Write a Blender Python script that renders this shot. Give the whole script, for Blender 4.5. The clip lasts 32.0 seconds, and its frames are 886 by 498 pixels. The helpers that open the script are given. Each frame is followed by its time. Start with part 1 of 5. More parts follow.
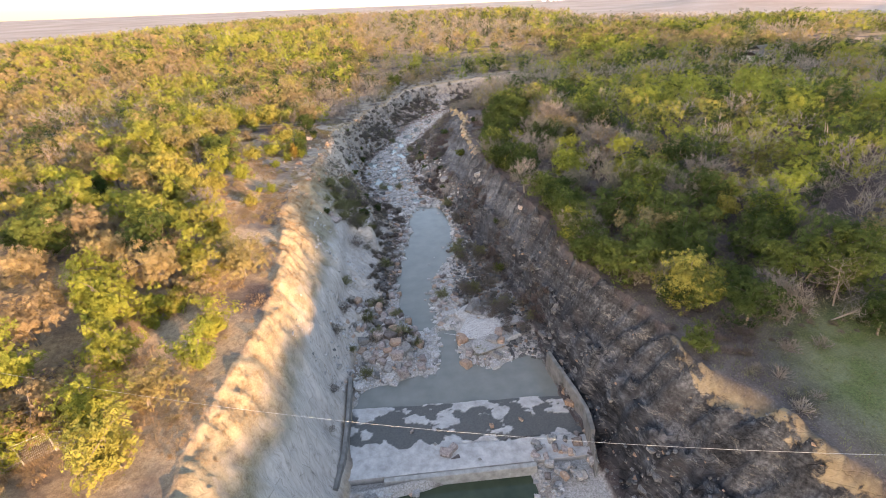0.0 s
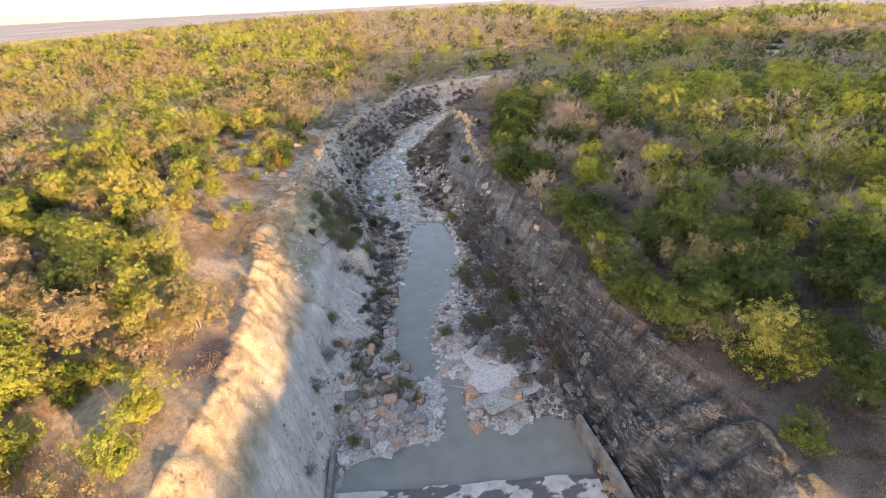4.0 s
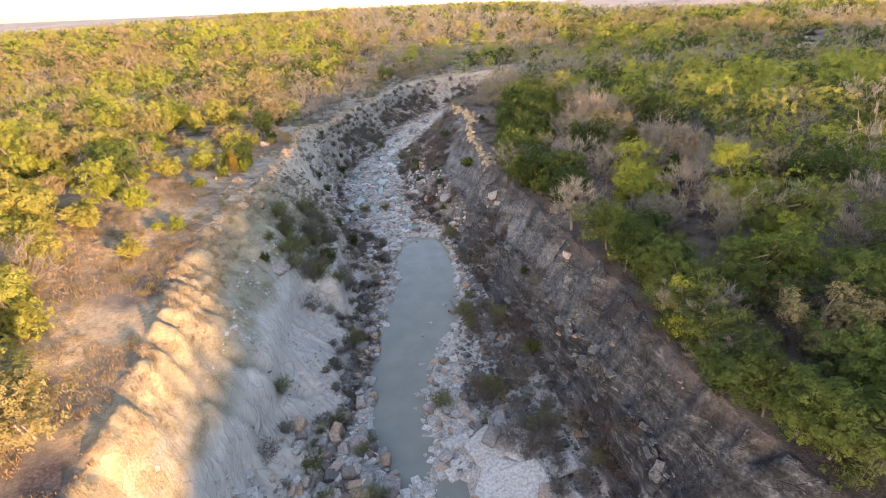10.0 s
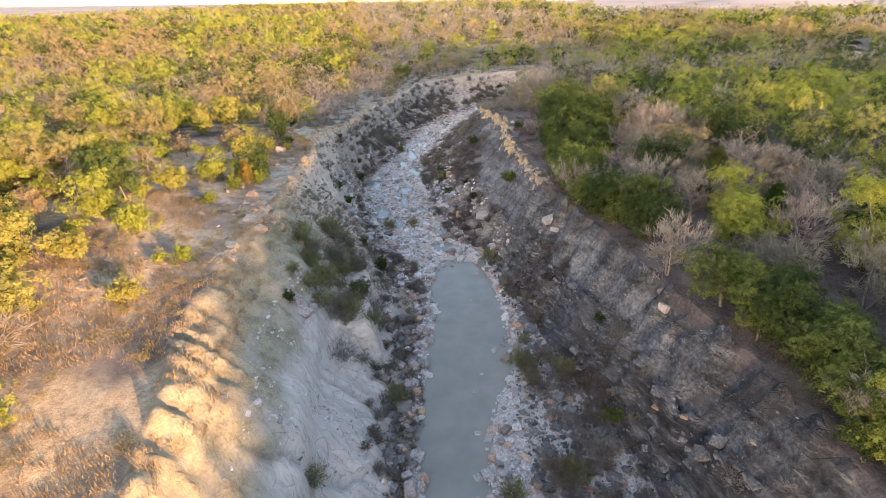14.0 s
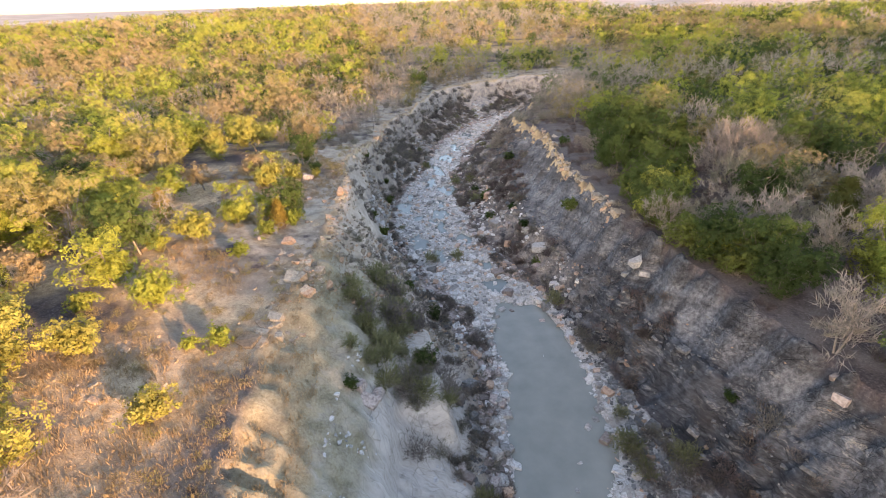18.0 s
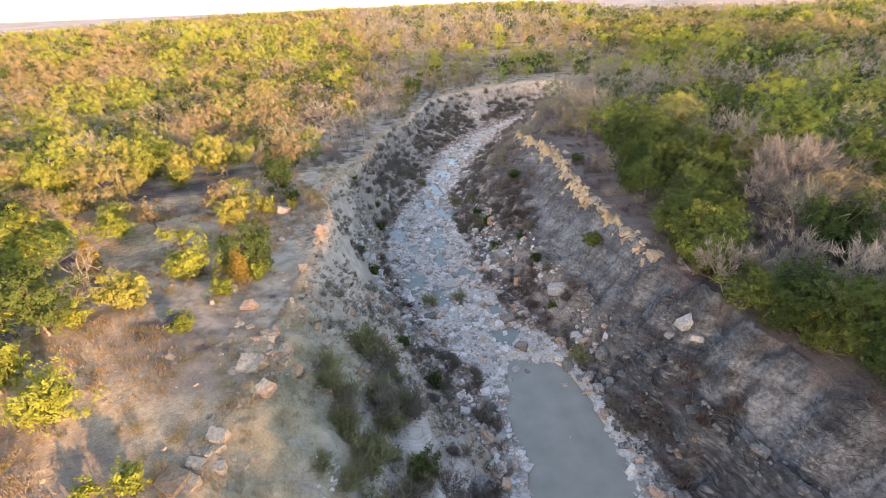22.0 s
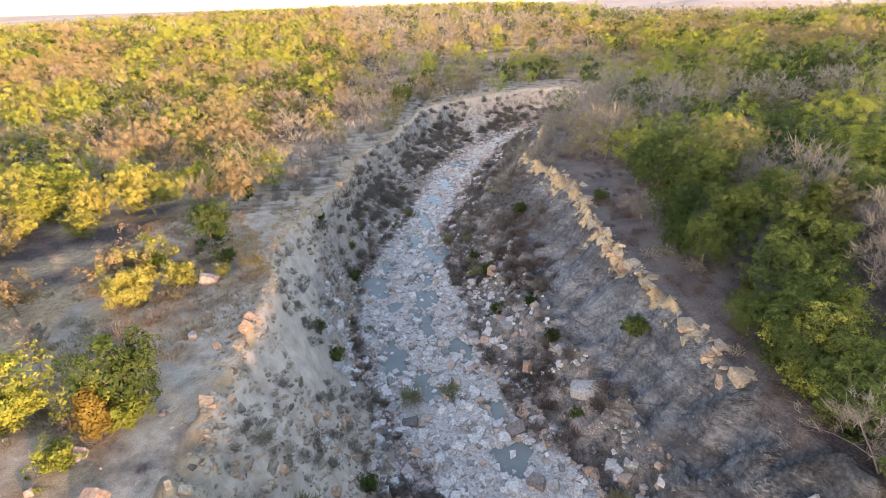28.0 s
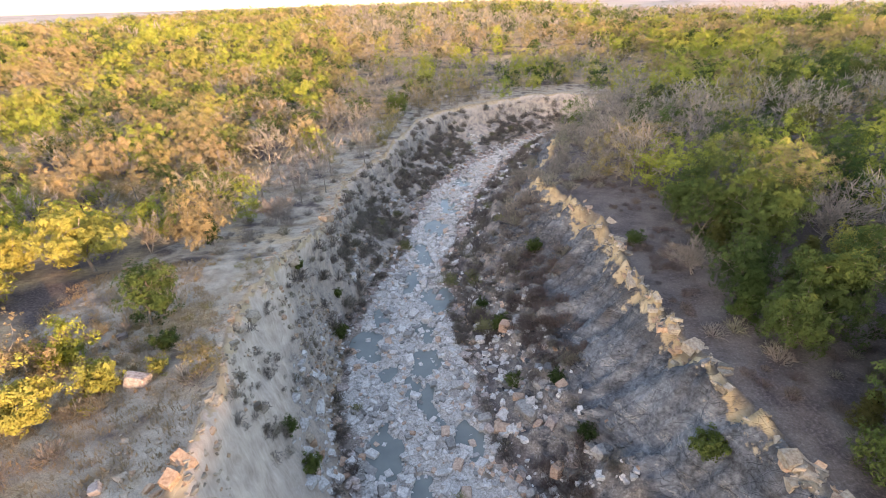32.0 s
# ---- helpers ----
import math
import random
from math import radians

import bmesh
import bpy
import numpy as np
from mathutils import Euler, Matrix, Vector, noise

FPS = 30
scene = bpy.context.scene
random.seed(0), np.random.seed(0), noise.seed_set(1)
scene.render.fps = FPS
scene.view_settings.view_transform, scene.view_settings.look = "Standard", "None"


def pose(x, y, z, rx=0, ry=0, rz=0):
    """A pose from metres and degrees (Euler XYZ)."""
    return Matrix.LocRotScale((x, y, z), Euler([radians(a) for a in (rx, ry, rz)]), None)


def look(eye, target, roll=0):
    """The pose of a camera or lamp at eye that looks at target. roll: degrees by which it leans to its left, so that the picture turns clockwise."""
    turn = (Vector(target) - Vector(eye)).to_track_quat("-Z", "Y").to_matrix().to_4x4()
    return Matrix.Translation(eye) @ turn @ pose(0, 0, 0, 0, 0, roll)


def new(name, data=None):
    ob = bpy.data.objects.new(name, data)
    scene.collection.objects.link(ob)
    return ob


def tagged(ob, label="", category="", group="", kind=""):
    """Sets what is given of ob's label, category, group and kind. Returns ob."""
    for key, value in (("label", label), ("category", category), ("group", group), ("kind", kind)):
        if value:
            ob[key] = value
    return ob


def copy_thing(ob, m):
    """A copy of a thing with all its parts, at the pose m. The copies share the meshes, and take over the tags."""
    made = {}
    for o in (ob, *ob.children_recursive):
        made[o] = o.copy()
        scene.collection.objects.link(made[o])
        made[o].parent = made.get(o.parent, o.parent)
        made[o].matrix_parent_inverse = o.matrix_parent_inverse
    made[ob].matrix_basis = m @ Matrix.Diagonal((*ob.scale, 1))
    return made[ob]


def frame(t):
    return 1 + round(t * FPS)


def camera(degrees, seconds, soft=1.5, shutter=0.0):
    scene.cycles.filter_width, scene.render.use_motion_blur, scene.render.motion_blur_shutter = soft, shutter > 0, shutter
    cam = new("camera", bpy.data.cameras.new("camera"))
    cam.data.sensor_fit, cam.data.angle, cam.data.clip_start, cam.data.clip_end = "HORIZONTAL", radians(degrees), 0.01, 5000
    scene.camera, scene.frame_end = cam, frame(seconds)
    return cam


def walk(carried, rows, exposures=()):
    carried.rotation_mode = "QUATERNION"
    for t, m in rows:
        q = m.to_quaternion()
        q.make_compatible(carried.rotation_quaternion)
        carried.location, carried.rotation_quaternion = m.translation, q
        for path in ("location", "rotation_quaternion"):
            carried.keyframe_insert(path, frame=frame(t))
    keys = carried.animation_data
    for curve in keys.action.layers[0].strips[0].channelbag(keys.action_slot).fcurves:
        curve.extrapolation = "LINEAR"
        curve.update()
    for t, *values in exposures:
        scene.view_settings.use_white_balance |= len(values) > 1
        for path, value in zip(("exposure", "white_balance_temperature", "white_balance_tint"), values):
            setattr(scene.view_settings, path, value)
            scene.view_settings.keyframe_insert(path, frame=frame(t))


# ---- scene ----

cam = camera(86.2, 32.0, 1.0)
PATH = [
    (0, (-1.014, -1.334, 40.721), (-0.706, 0.405, 39.782), -2.13),
    (1, (-0.509, 1.615, 40.606), (-0.205, 3.356, 39.669), -2.25),
    (2, (0.021, 4.452, 40.254), (0.321, 6.193, 39.316), -2.39),
    (3, (0.544, 7.208, 39.648), (0.841, 8.949, 38.709), -2.57),
    (3.5, (0.808, 8.580, 39.299), (1.103, 10.320, 38.359), -2.67),
    (5.5, (1.940, 14.046, 37.810), (2.231, 15.786, 36.869), -2.91),
    (6, (2.222, 15.391, 37.324), (2.513, 17.133, 36.384), -2.97),
    (7, (2.805, 18.021, 36.293), (3.098, 19.764, 35.356), -3.03),
    (8, (3.367, 20.663, 35.291), (3.662, 22.407, 34.357), -3.01),
    (9, (3.884, 23.349, 34.440), (4.184, 25.091, 33.505), -2.77),
    (10, (4.096, 26.119, 33.926), (4.402, 27.861, 32.991), -2.35),
    (11, (3.803, 28.887, 33.648), (4.117, 30.628, 32.714), -1.80),
    (12, (2.995, 31.567, 33.444), (3.312, 33.305, 32.507), -1.24),
    (13, (1.773, 34.209, 33.329), (2.092, 35.945, 32.388), -0.75),
    (14, (0.134, 36.852, 33.366), (0.451, 38.586, 32.422), -0.62),
    (15, (-1.821, 39.541, 33.578), (-1.507, 41.278, 32.636), -0.84),
    (15.5, (-2.765, 40.892, 33.713), (-2.452, 42.629, 32.772), -0.98),
    (17.5, (-4.916, 46.604, 34.117), (-4.593, 48.337, 33.173), -1.52),
    (18, (-5.100, 48.012, 34.043), (-4.775, 49.745, 33.099), -1.64),
    (19, (-5.281, 50.803, 33.875), (-4.952, 52.535, 32.931), -1.87),
    (20, (-5.134, 53.563, 33.785), (-4.803, 55.295, 32.842), -2.04),
    (21, (-4.429, 56.143, 33.783), (-4.096, 57.878, 32.844), -2.18),
    (22, (-3.242, 58.544, 33.704), (-2.905, 60.280, 32.769), -2.28),
    (23, (-1.871, 60.949, 33.478), (-1.530, 62.684, 32.544), -2.19),
    (24, (-0.698, 63.490, 33.219), (-0.354, 65.224, 32.284), -1.96),
    (25, (0.124, 66.141, 33.022), (0.472, 67.874, 32.085), -1.65),
    (25.5, (0.445, 67.483, 32.946), (0.794, 69.215, 32.009), -1.50),
    (27.5, (0.778, 73.088, 33.040), (1.135, 74.819, 32.103), -1.37),
    (28, (0.907, 74.491, 33.114), (1.265, 76.222, 32.178), -1.46),
    (29, (1.226, 77.301, 33.245), (1.586, 79.031, 32.308), -1.67),
    (30, (1.664, 80.146, 33.345), (2.027, 81.875, 32.408), -1.80),
    (31, (2.195, 82.959, 33.427), (2.561, 84.687, 32.489), -1.74),
    (32, (2.789, 85.754, 33.498), (3.159, 87.480, 32.557), -1.58),
]
walk(cam, [(t, look(eye, target, roll)) for t, eye, target, roll in PATH], [(0.0, 2.36, 7350, 20), (16.0, 2.48, 7350, 20), (32.0, 2.6, 7300, 20)])

# ---- light: low evening sun from behind on the right, clear pale sky ----
SUN_SIDE = Vector((0.6, -0.8, 0.0))
SUN_UP = radians(5.6)
world = bpy.data.worlds.new("sky")
scene.world = world
world.use_nodes = True
wn = world.node_tree.nodes
sky = wn.new("ShaderNodeTexSky")
sky.sky_type, sky.sun_disc = "NISHITA", False
sky.sun_elevation, sky.sun_rotation = radians(14), math.atan2(-SUN_SIDE.x, SUN_SIDE.y)
sky.air_density, sky.dust_density, sky.ozone_density = 1.0, 0.8, 0.7
wn["Background"].inputs["Strength"].default_value = 0.14
world.node_tree.links.new(sky.outputs[0], wn["Background"].inputs["Color"])
lamp = bpy.data.lights.new("sun", "SUN")
lamp.energy, lamp.angle, lamp.color = 4.4, radians(1.0), (1.0, 0.68, 0.41)
sun = new("sun", lamp)
sun.matrix_world = look(SUN_SIDE * 100 + Vector((0, 0, 100 * math.tan(SUN_UP))), (0, 0, 0))


# ---- numeric helpers ----
def value_noise(x, y, seed=0):
    """Smooth noise in 0..1 on arrays."""
    xi, yi = np.floor(x).astype(np.int64), np.floor(y).astype(np.int64)
    fx, fy = x - xi, y - yi
    fx, fy = fx * fx * (3 - 2 * fx), fy * fy * (3 - 2 * fy)

    def dice(a, b):
        n = (a * 374761393 + b * 668265263 + seed * 974634777) & 0x7FFFFFFF
        n = ((n ^ (n >> 13)) * 1274126177) & 0x7FFFFFFF
        return ((n ^ (n >> 16)) & 0xFFFF) / 65535.0
    a = dice(xi, yi) * (1 - fx) + dice(xi + 1, yi) * fx
    b = dice(xi, yi + 1) * (1 - fx) + dice(xi + 1, yi + 1) * fx
    return a * (1 - fy) + b * fy


def fbm(x, y, octaves=4, seed=0):
    total, gain, norm = 0, 1.0, 0
    for o in range(octaves):
        total = total + gain * value_noise(x * 2 ** o, y * 2 ** o, seed + o)
        norm += gain
        gain *= 0.5
    return total / norm


def step(v, a, b):
    u = np.clip((v - a) / (b - a), 0, 1)
    return u * u * (3 - 2 * u)


def along(v, xs, ys):
    return np.interp(v, xs, ys)


def segments_distance(x, y, line):
    best = np.full(x.shape, 1e9)
    for (ax, ay), (bx, by) in zip(line[:-1], line[1:]):
        dx, dy = bx - ax, by - ay
        u = np.clip(((x - ax) * dx + (y - ay) * dy) / (dx * dx + dy * dy), 0, 1)
        best = np.minimum(best, np.hypot(x - ax - u * dx, y - ay - u * dy))
    return best


def inside(x, y, poly):
    hit = np.zeros(x.shape, bool)
    for (ax, ay), (bx, by) in zip(poly, poly[1:] + poly[:1]):
        if ay != by:
            hit ^= ((ay > y) != (by > y)) & (x < (bx - ax) * (y - ay) / (by - ay) + ax)
    return hit


def joined_mesh(name, verts, faces, smooth=False):
    """A mesh from an array of corners and a list of face arrays of one size each."""
    me = bpy.data.meshes.new(name)
    faces = [np.asarray(f, np.int64) for f in faces if len(f)]
    me.vertices.add(len(verts))
    me.vertices.foreach_set("co", np.asarray(verts, np.float32).ravel())
    sizes = np.concatenate([np.full(len(f), f.shape[1]) for f in faces])
    loops = np.concatenate([f.ravel() for f in faces])
    me.loops.add(len(loops))
    me.loops.foreach_set("vertex_index", loops.astype(np.int32))
    me.polygons.add(len(sizes))
    me.polygons.foreach_set("loop_start", np.r_[0, np.cumsum(sizes)[:-1]].astype(np.int32))
    me.update(calc_edges=True)
    me.polygons.foreach_set("use_smooth", np.full(len(sizes), smooth))
    return me


def part(name, me, material, parent=None, label=""):
    """Links a mesh (or a bmesh) as one object, under its thing if one is given."""
    if isinstance(me, bmesh.types.BMesh):
        bm, me = me, bpy.data.meshes.new(name)
        bm.to_mesh(me)
        bm.free()
    if material is not None and not me.materials:
        me.materials.append(material)
    ob = new(name, me)
    if parent is not None:
        ob.parent = parent
    return tagged(ob, label)


# ---- the plan: toes and rims of the ravine, seen from above ----
TOE_LEFT = [(-6.5, -60), (-6.3, 20), (-5.6, 30), (-4.9, 41), (-3.9, 47), (-1.3, 53), (0.7, 59), (1.9, 66), (3.2, 74), (4.4, 84), (3.6, 92),
            (1.5, 102), (-0.4, 112), (-0.4, 122), (1.2, 132), (6.0, 142), (11.0, 153), (15.6, 166), (25.5, 180), (38, 193),
            (48, 200), (56, 205), (64, 206)]
TOE_RIGHT = [(19, -60), (18.4, 20), (18.6, 40), (20, 48), (19.3, 60), (18.8, 70), (17.6, 80), (16.8, 92), (15, 102),
             (13.2, 110), (13.9, 120), (14.5, 130), (16, 141), (21, 152), (28.5, 168), (37, 180), (47, 193), (56, 199), (64, 203)]
RIM_LEFT = [(-17, -60), (-15.5, 10), (-15, 26), (-13.8, 33), (-12.6, 40), (-12.2, 48), (-12.4, 57), (-13.4, 66), (-13, 75),
            (-11.4, 82), (-9.6, 92), (-8, 101), (-6.6, 110), (-7, 120), (-5, 126), (-2.2, 134), (0.8, 147), (2.6, 160),
            (9.5, 170), (15.2, 182), (20.5, 195), (28, 203), (37, 208), (46, 211.5), (57, 214), (68, 213), (74, 207)]
RIM_RIGHT = [(28.5, -60), (27.5, 5), (27, 15), (26, 20.5), (24.3, 24), (24.9, 29), (24.4, 36), (23.2, 44), (22.8, 51), (24.1, 60),
             (24.3, 70), (23.6, 78), (23.7, 88), (24.4, 100), (25.4, 109), (27.2, 118), (29.8, 125), (31.4, 131), (30.6, 137), (29.4, 143),
             (32.4, 151), (39, 160), (44, 169), (51, 178), (60, 187), (70, 194), (74, 207)]
BED = TOE_LEFT + TOE_RIGHT[::-1]
GAP = RIM_LEFT + RIM_RIGHT[::-1]
POOL = [(2.2, 50), (2.6, 57), (2.8, 64), (5.0, 72), (6.9, 80), (7.8, 89), (10.5, 95), (16, 93), (15.7, 86), (15, 78), (14.2, 72.5), (9.8, 65.5), (7.3, 56), (6.4, 51)]
WEIR_POOL = [(-4.6, 41.2), (1, 42.6), (5.5, 42.4), (7.5, 50.5), (9.5, 50), (8.8, 43.5), (13, 41.5), (17, 43), (19, 42), (20.5, 34), (-5, 37)]
PUDDLES = [(3.1, 127.5, 1.9, 3.0), (3.2, 113.4, 1.3, 2.4), (8.6, 123, 1.6, 2.0), (10.6, 113, 1.2, 1.8), (12.4, 133.5, 1.8, 3.4),
           (12.4, 146.5, 1.6, 4.0), (8.3, 117.5, 0.9, 3.0), (6.0, 108.0, 0.9, 2.0), (11.4, 98.6, 1.6, 1.4), (11.2, 104, 1.0, 1.6),
           (39, 195.5, 4.5, 2.4), (20.5, 163, 1.6, 4.5), (6.4, 119.5, 0.7, 2.0), (5.2, 132, 1.2, 1.6), (9.8, 139, 1.5, 3.0), (9.4, 128, 0.9, 2.2), (16.5, 155, 1.8, 3.6), (26, 174, 1.8, 4.0), (4.6, 122.5, 0.9, 1.6)]


def lie_of_land(x, y):
    """Height, wall weight (0..1), height up the wall (0..1), side (0 left, 1 right), and distance past the rim."""
    x, y = np.asarray(x, float), np.asarray(y, float)
    wx = x + 1.5 * (fbm(x * 0.13, y * 0.13, 3, 5) - 0.5) + 0.8 * (fbm(x * 0.5, y * 0.5, 2, 6) - 0.5)
    wy = y + 1.5 * (fbm(x * 0.13, y * 0.13, 3, 7) - 0.5)
    near = (np.abs(x - 20) < 190) & (y < 330) & (y > -120)
    far = ~near
    xs, ys = wx[near], wy[near]
    bed, gap = inside(xs, ys, BED), inside(xs, ys, GAP)
    tl, tr = segments_distance(xs, ys, TOE_LEFT), segments_distance(xs, ys, TOE_RIGHT)
    rl, rr = segments_distance(xs, ys, RIM_LEFT), segments_distance(xs, ys, RIM_RIGHT)
    right = np.where(gap, tr < tl, rr < rl)
    toe, rim = np.where(right, tr, tl), np.where(right, rr, rl)
    f = np.where(bed, 0.0, np.where(gap, toe / (toe + rim + 1e-6), 1.0))
    rim_z = np.where(right, along(ys, [15, 24, 40, 80, 104, 120, 140, 160], [14.3, 13.6, 12.6, 12.2, 11.6, 10.8, 10.2, 9.0]),
                     along(ys, [20, 60, 110, 127, 145, 190, 215], [12.8, 13.2, 12.4, 12.0, 8.3, 8.2, 8.5]))
    steep = np.where(right, along(f, [0, 0.22, 0.45, 0.7, 0.93, 1], [0, 0.12, 0.36, 0.66, 0.93, 1]), along(f, [0, 0.2, 0.42, 0.65, 0.86, 1], [0, 0.14, 0.42, 0.73, 0.94, 1]))
    talus = along(f, [0, 0.42, 0.6, 0.92, 1], [0, 0.28, 0.45, 0.88, 1])
    broad = np.where(right, step(ys, 84, 104), 0.55 * step(ys, 96, 125) + 0.45 * step(ys, 128, 146))
    notch = np.where(right, 0, step(ys, 44, 52) * step(78 - ys, 0, 8))
    bench = along(f, [0, 0.2, 0.43, 0.48, 0.66, 0.88, 1], [0, 0.15, 0.34, 0.5, 0.72, 0.94, 1])
    steep = steep * (1 - notch) + bench * notch
    cliff = np.where(right, 0, step(ys, 128, 146))
    talus = talus * (1 - cliff) + cliff * along(f, [0, 0.4, 0.72, 0.8, 1], [0, 0.26, 0.5, 0.86, 1])
    rise = steep * (1 - broad) + talus * broad
    z = rim_z * rise
    wall = np.where(bed, 0, np.where(gap, np.clip(np.minimum(f / 0.12, 1) * np.minimum((1 - f) / 0.05, 1), 0, 1), 0))
    # rills that run down the slope and tilted ledges
    strike = np.where(right, ys + z * 0.28, ys * 0.9 - z * 0.55)
    rill = (1 - np.abs(2 * fbm(strike * np.where(right, 0.42, 0.55), z * np.where(right, 0.05, 0.12) + xs * 0.05, 3, 21) - 1)) ** 2
    coarse = fbm(xs * 0.16, ys * 0.16, 4, 31) - 0.5
    ledge = (z + np.where(right, 0.07, 0.2) * ys + 0.9 * fbm(xs * 0.25, ys * 0.25, 3, 8)) / 1.25
    ledge = (np.floor(ledge) + step(ledge - np.floor(ledge), 0.4, 0.7) - ledge) * np.where(right, 0.55, 0.45)
    fine = (1 - np.abs(2 * fbm(strike * 1.3 + 7, z * 0.25 + xs * 0.1, 2, 23) - 1)) ** 2
    z = z + wall * (np.where(right, 3.0, 0.8) * (rill - 0.65) * (0.35 + f) + np.where(right, 0.3, 0.35) * (fine - 0.6) + 2.0 * coarse * (0.4 + 0.6 * np.where(right, 1, 0.6)) + np.where(right, 1.2 - 0.8 * step(f, 0.5, 0.65), 0.6) * ledge)
    # a cracked cliff band half way up the right wall, and a knobby cap along its rim further up the creek
    band = np.where(right, step(f, 0.3, 0.36) * step(0.56 - f, 0, 0.1), 0) * (1 - 0.6 * broad)
    z = z + wall * band * (1.5 + 2.2 * (fbm(xs * 0.6, ys * 0.6, 3, 93) - 0.5) + 0.5 * np.floor(3 * fbm(xs * 0.5 + 3, ys * 0.35, 2, 94)) / 3)
    brow = np.where(right, step(ys, 92, 100) * step(150 - ys, 0, 8), 0.6 * step(ys, 80, 90)) * step(f, 0.8, 0.86)
    z = z + wall * brow * (0.5 + 1.0 * (fbm(xs * 1.1, ys * 1.1, 3, 95) - 0.5))
    # a deep crevice down the smooth left slope
    gash = np.exp(-((ys - 60.5 - 0.25 * xs - 1.6 * (fbm(xs * 0.6, ys * 0.1, 3, 96) - 0.5)) / 0.45) ** 2) + 0.8 * np.exp(-((ys - 55 - 0.2 * xs - 1.6 * (fbm(xs * 0.6, ys * 0.1, 3, 97) - 0.5)) / 0.4) ** 2)
    z = z - np.where(right, 0, wall * 0.9 * gash * step(f, 0.15, 0.3) * step(0.75 - f, 0, 0.2))
    # a rock outcrop with a flat top on the left slope
    ragged = 1.6 * (fbm(xs * 0.45, ys * 0.45, 3, 91) - 0.5)
    knob = np.minimum(step(ys - 73.2 + 0.5 * xs * 0.3 + ragged, 0, 1.5), np.minimum(step(1.3 - xs + ragged, 0, 1.6), step(89 - ys, 0, 5)))
    knob = np.where(right | bed, 0, knob * step(xs, -9, -6))
    z = np.maximum(z, (5.4 + 0.8 * (fbm(xs * 0.8, ys * 0.8, 3, 92) - 0.5)) * knob)
    # bed: cobbles, pools and puddles
    bed_z = 0.24 + 0.30 * (fbm(xs * 0.35, ys * 0.35, 4, 41) - 0.5) + 0.25 * step(2.2 - toe, 0, 2.2)
    pool = segments_distance(xs, ys, POOL + POOL[:1])
    pool = np.where(inside(xs, ys, POOL), pool, -pool)
    weir = segments_distance(xs, ys, WEIR_POOL + WEIR_POOL[:1])
    weir = np.where(inside(xs, ys, WEIR_POOL), weir, -weir)
    dip = np.maximum(step(pool, -0.7, 0.8), step(weir, -0.7, 0.8))
    qx, qy = xs + 2.4 * (fbm(xs * 0.55, ys * 0.55, 3, 45) - 0.5), ys + 3.0 * (fbm(xs * 0.55, ys * 0.55, 3, 46) - 0.5)
    for px, py, rx, ry in PUDDLES:
        dip = np.maximum(dip, 0.8 * step(1.25 - np.hypot((qx - px) / rx, (qy - py) / ry), 0, 0.6))
    bed_z = bed_z - 0.75 * dip
    front = step(28.6 - ys, 0, 1.0)
    bed_z = bed_z * (1 - front) + front * (-1.5 + 1.3 * step(np.abs(xs - 5.0 + 0.1 * (ys - 28)) - 5.5, 0, 3.0) + 0.3 * coarse)
    under = step(ys, 28.4, 29.2) * step(39.4 - ys, 0, 1.2)
    bed_z = bed_z * (1 - under) - 0.5 * under
    # the island of boulders on the left bank before the weir pool
    heap = step(1 - np.hypot((xs - 0.3) / 4.6, (ys - 48.5) / 8.0), 0, 0.7)
    bed_z = bed_z + 1.5 * heap * (0.6 + 0.8 * (fbm(xs * 0.5, ys * 0.5, 3, 43)))
    shelf = step(1 - np.hypot((xs - 13.5) / 5.0, (ys - 49.5) / 7.5), 0, 0.5)
    bed_z = bed_z + 0.7 * shelf
    out = np.where(gap & ~bed, 0, rim)
    swell = 2.6 * step(out, 0, 60) * np.where(right, 1.2, 0.8) + np.where(right, 0, 1.9 * step(out, -1, 15) * step(ys, 35, 50) * step(104 - ys, 0, 14))
    top = rim_z + swell + (fbm(xs * 0.05, ys * 0.05, 3, 51) - 0.5) * 3.0 * step(out, 2, 25) + 0.14 * (fbm(xs * 0.6, ys * 0.6, 3, 53) - 0.5)
    z = np.where(bed, bed_z, np.where(gap, z + 0.2, top))
    height = np.zeros(x.shape)
    walls, ups, sides, outs = np.zeros(x.shape), np.ones(x.shape), np.zeros(x.shape), np.full(x.shape, 200.0)
    height[near], walls[near], ups[near], sides[near] = z, wall, f, right
    outs[near] = np.where(bed, -10, np.where(gap, -5, rim))
    # wider country: low wooded swells, an unseen ridge added behind on the right to shade the banks, a far plain and
    # hills
    d = np.hypot(x - 15, y - 90)
    land = 14.5 + 5.0 * (fbm(x * 0.004 + 3, y * 0.004, 3, 61) - 0.5) + 2.0 * (fbm(x * 0.02, y * 0.02, 3, 63) - 0.5)
    land = land + 9.0 * np.exp(-(((x - 60) / 230) ** 2 + ((y - 520) / 120) ** 2)) + 4 * np.exp(-(((x + 190) / 120) ** 2 + ((y - 330) / 160) ** 2))
    land = land + 5 * np.exp(-(((x - 230) / 80) ** 2 + ((y - 240) / 110) ** 2))
    fall = along(x / np.maximum(y, 30), [-1.2, -0.7, -0.3, 0.05, 0.3, 0.5, 0.8, 1.4], [300, 310, 430, 590, 560, 360, 330, 420])
    drop = step(d / fall, 0.92, 1.55)
    land = land * (1 - drop) - 14 * drop
    u, v = 0.8 * x + 0.6 * y, 0.6 * x - 0.8 * y
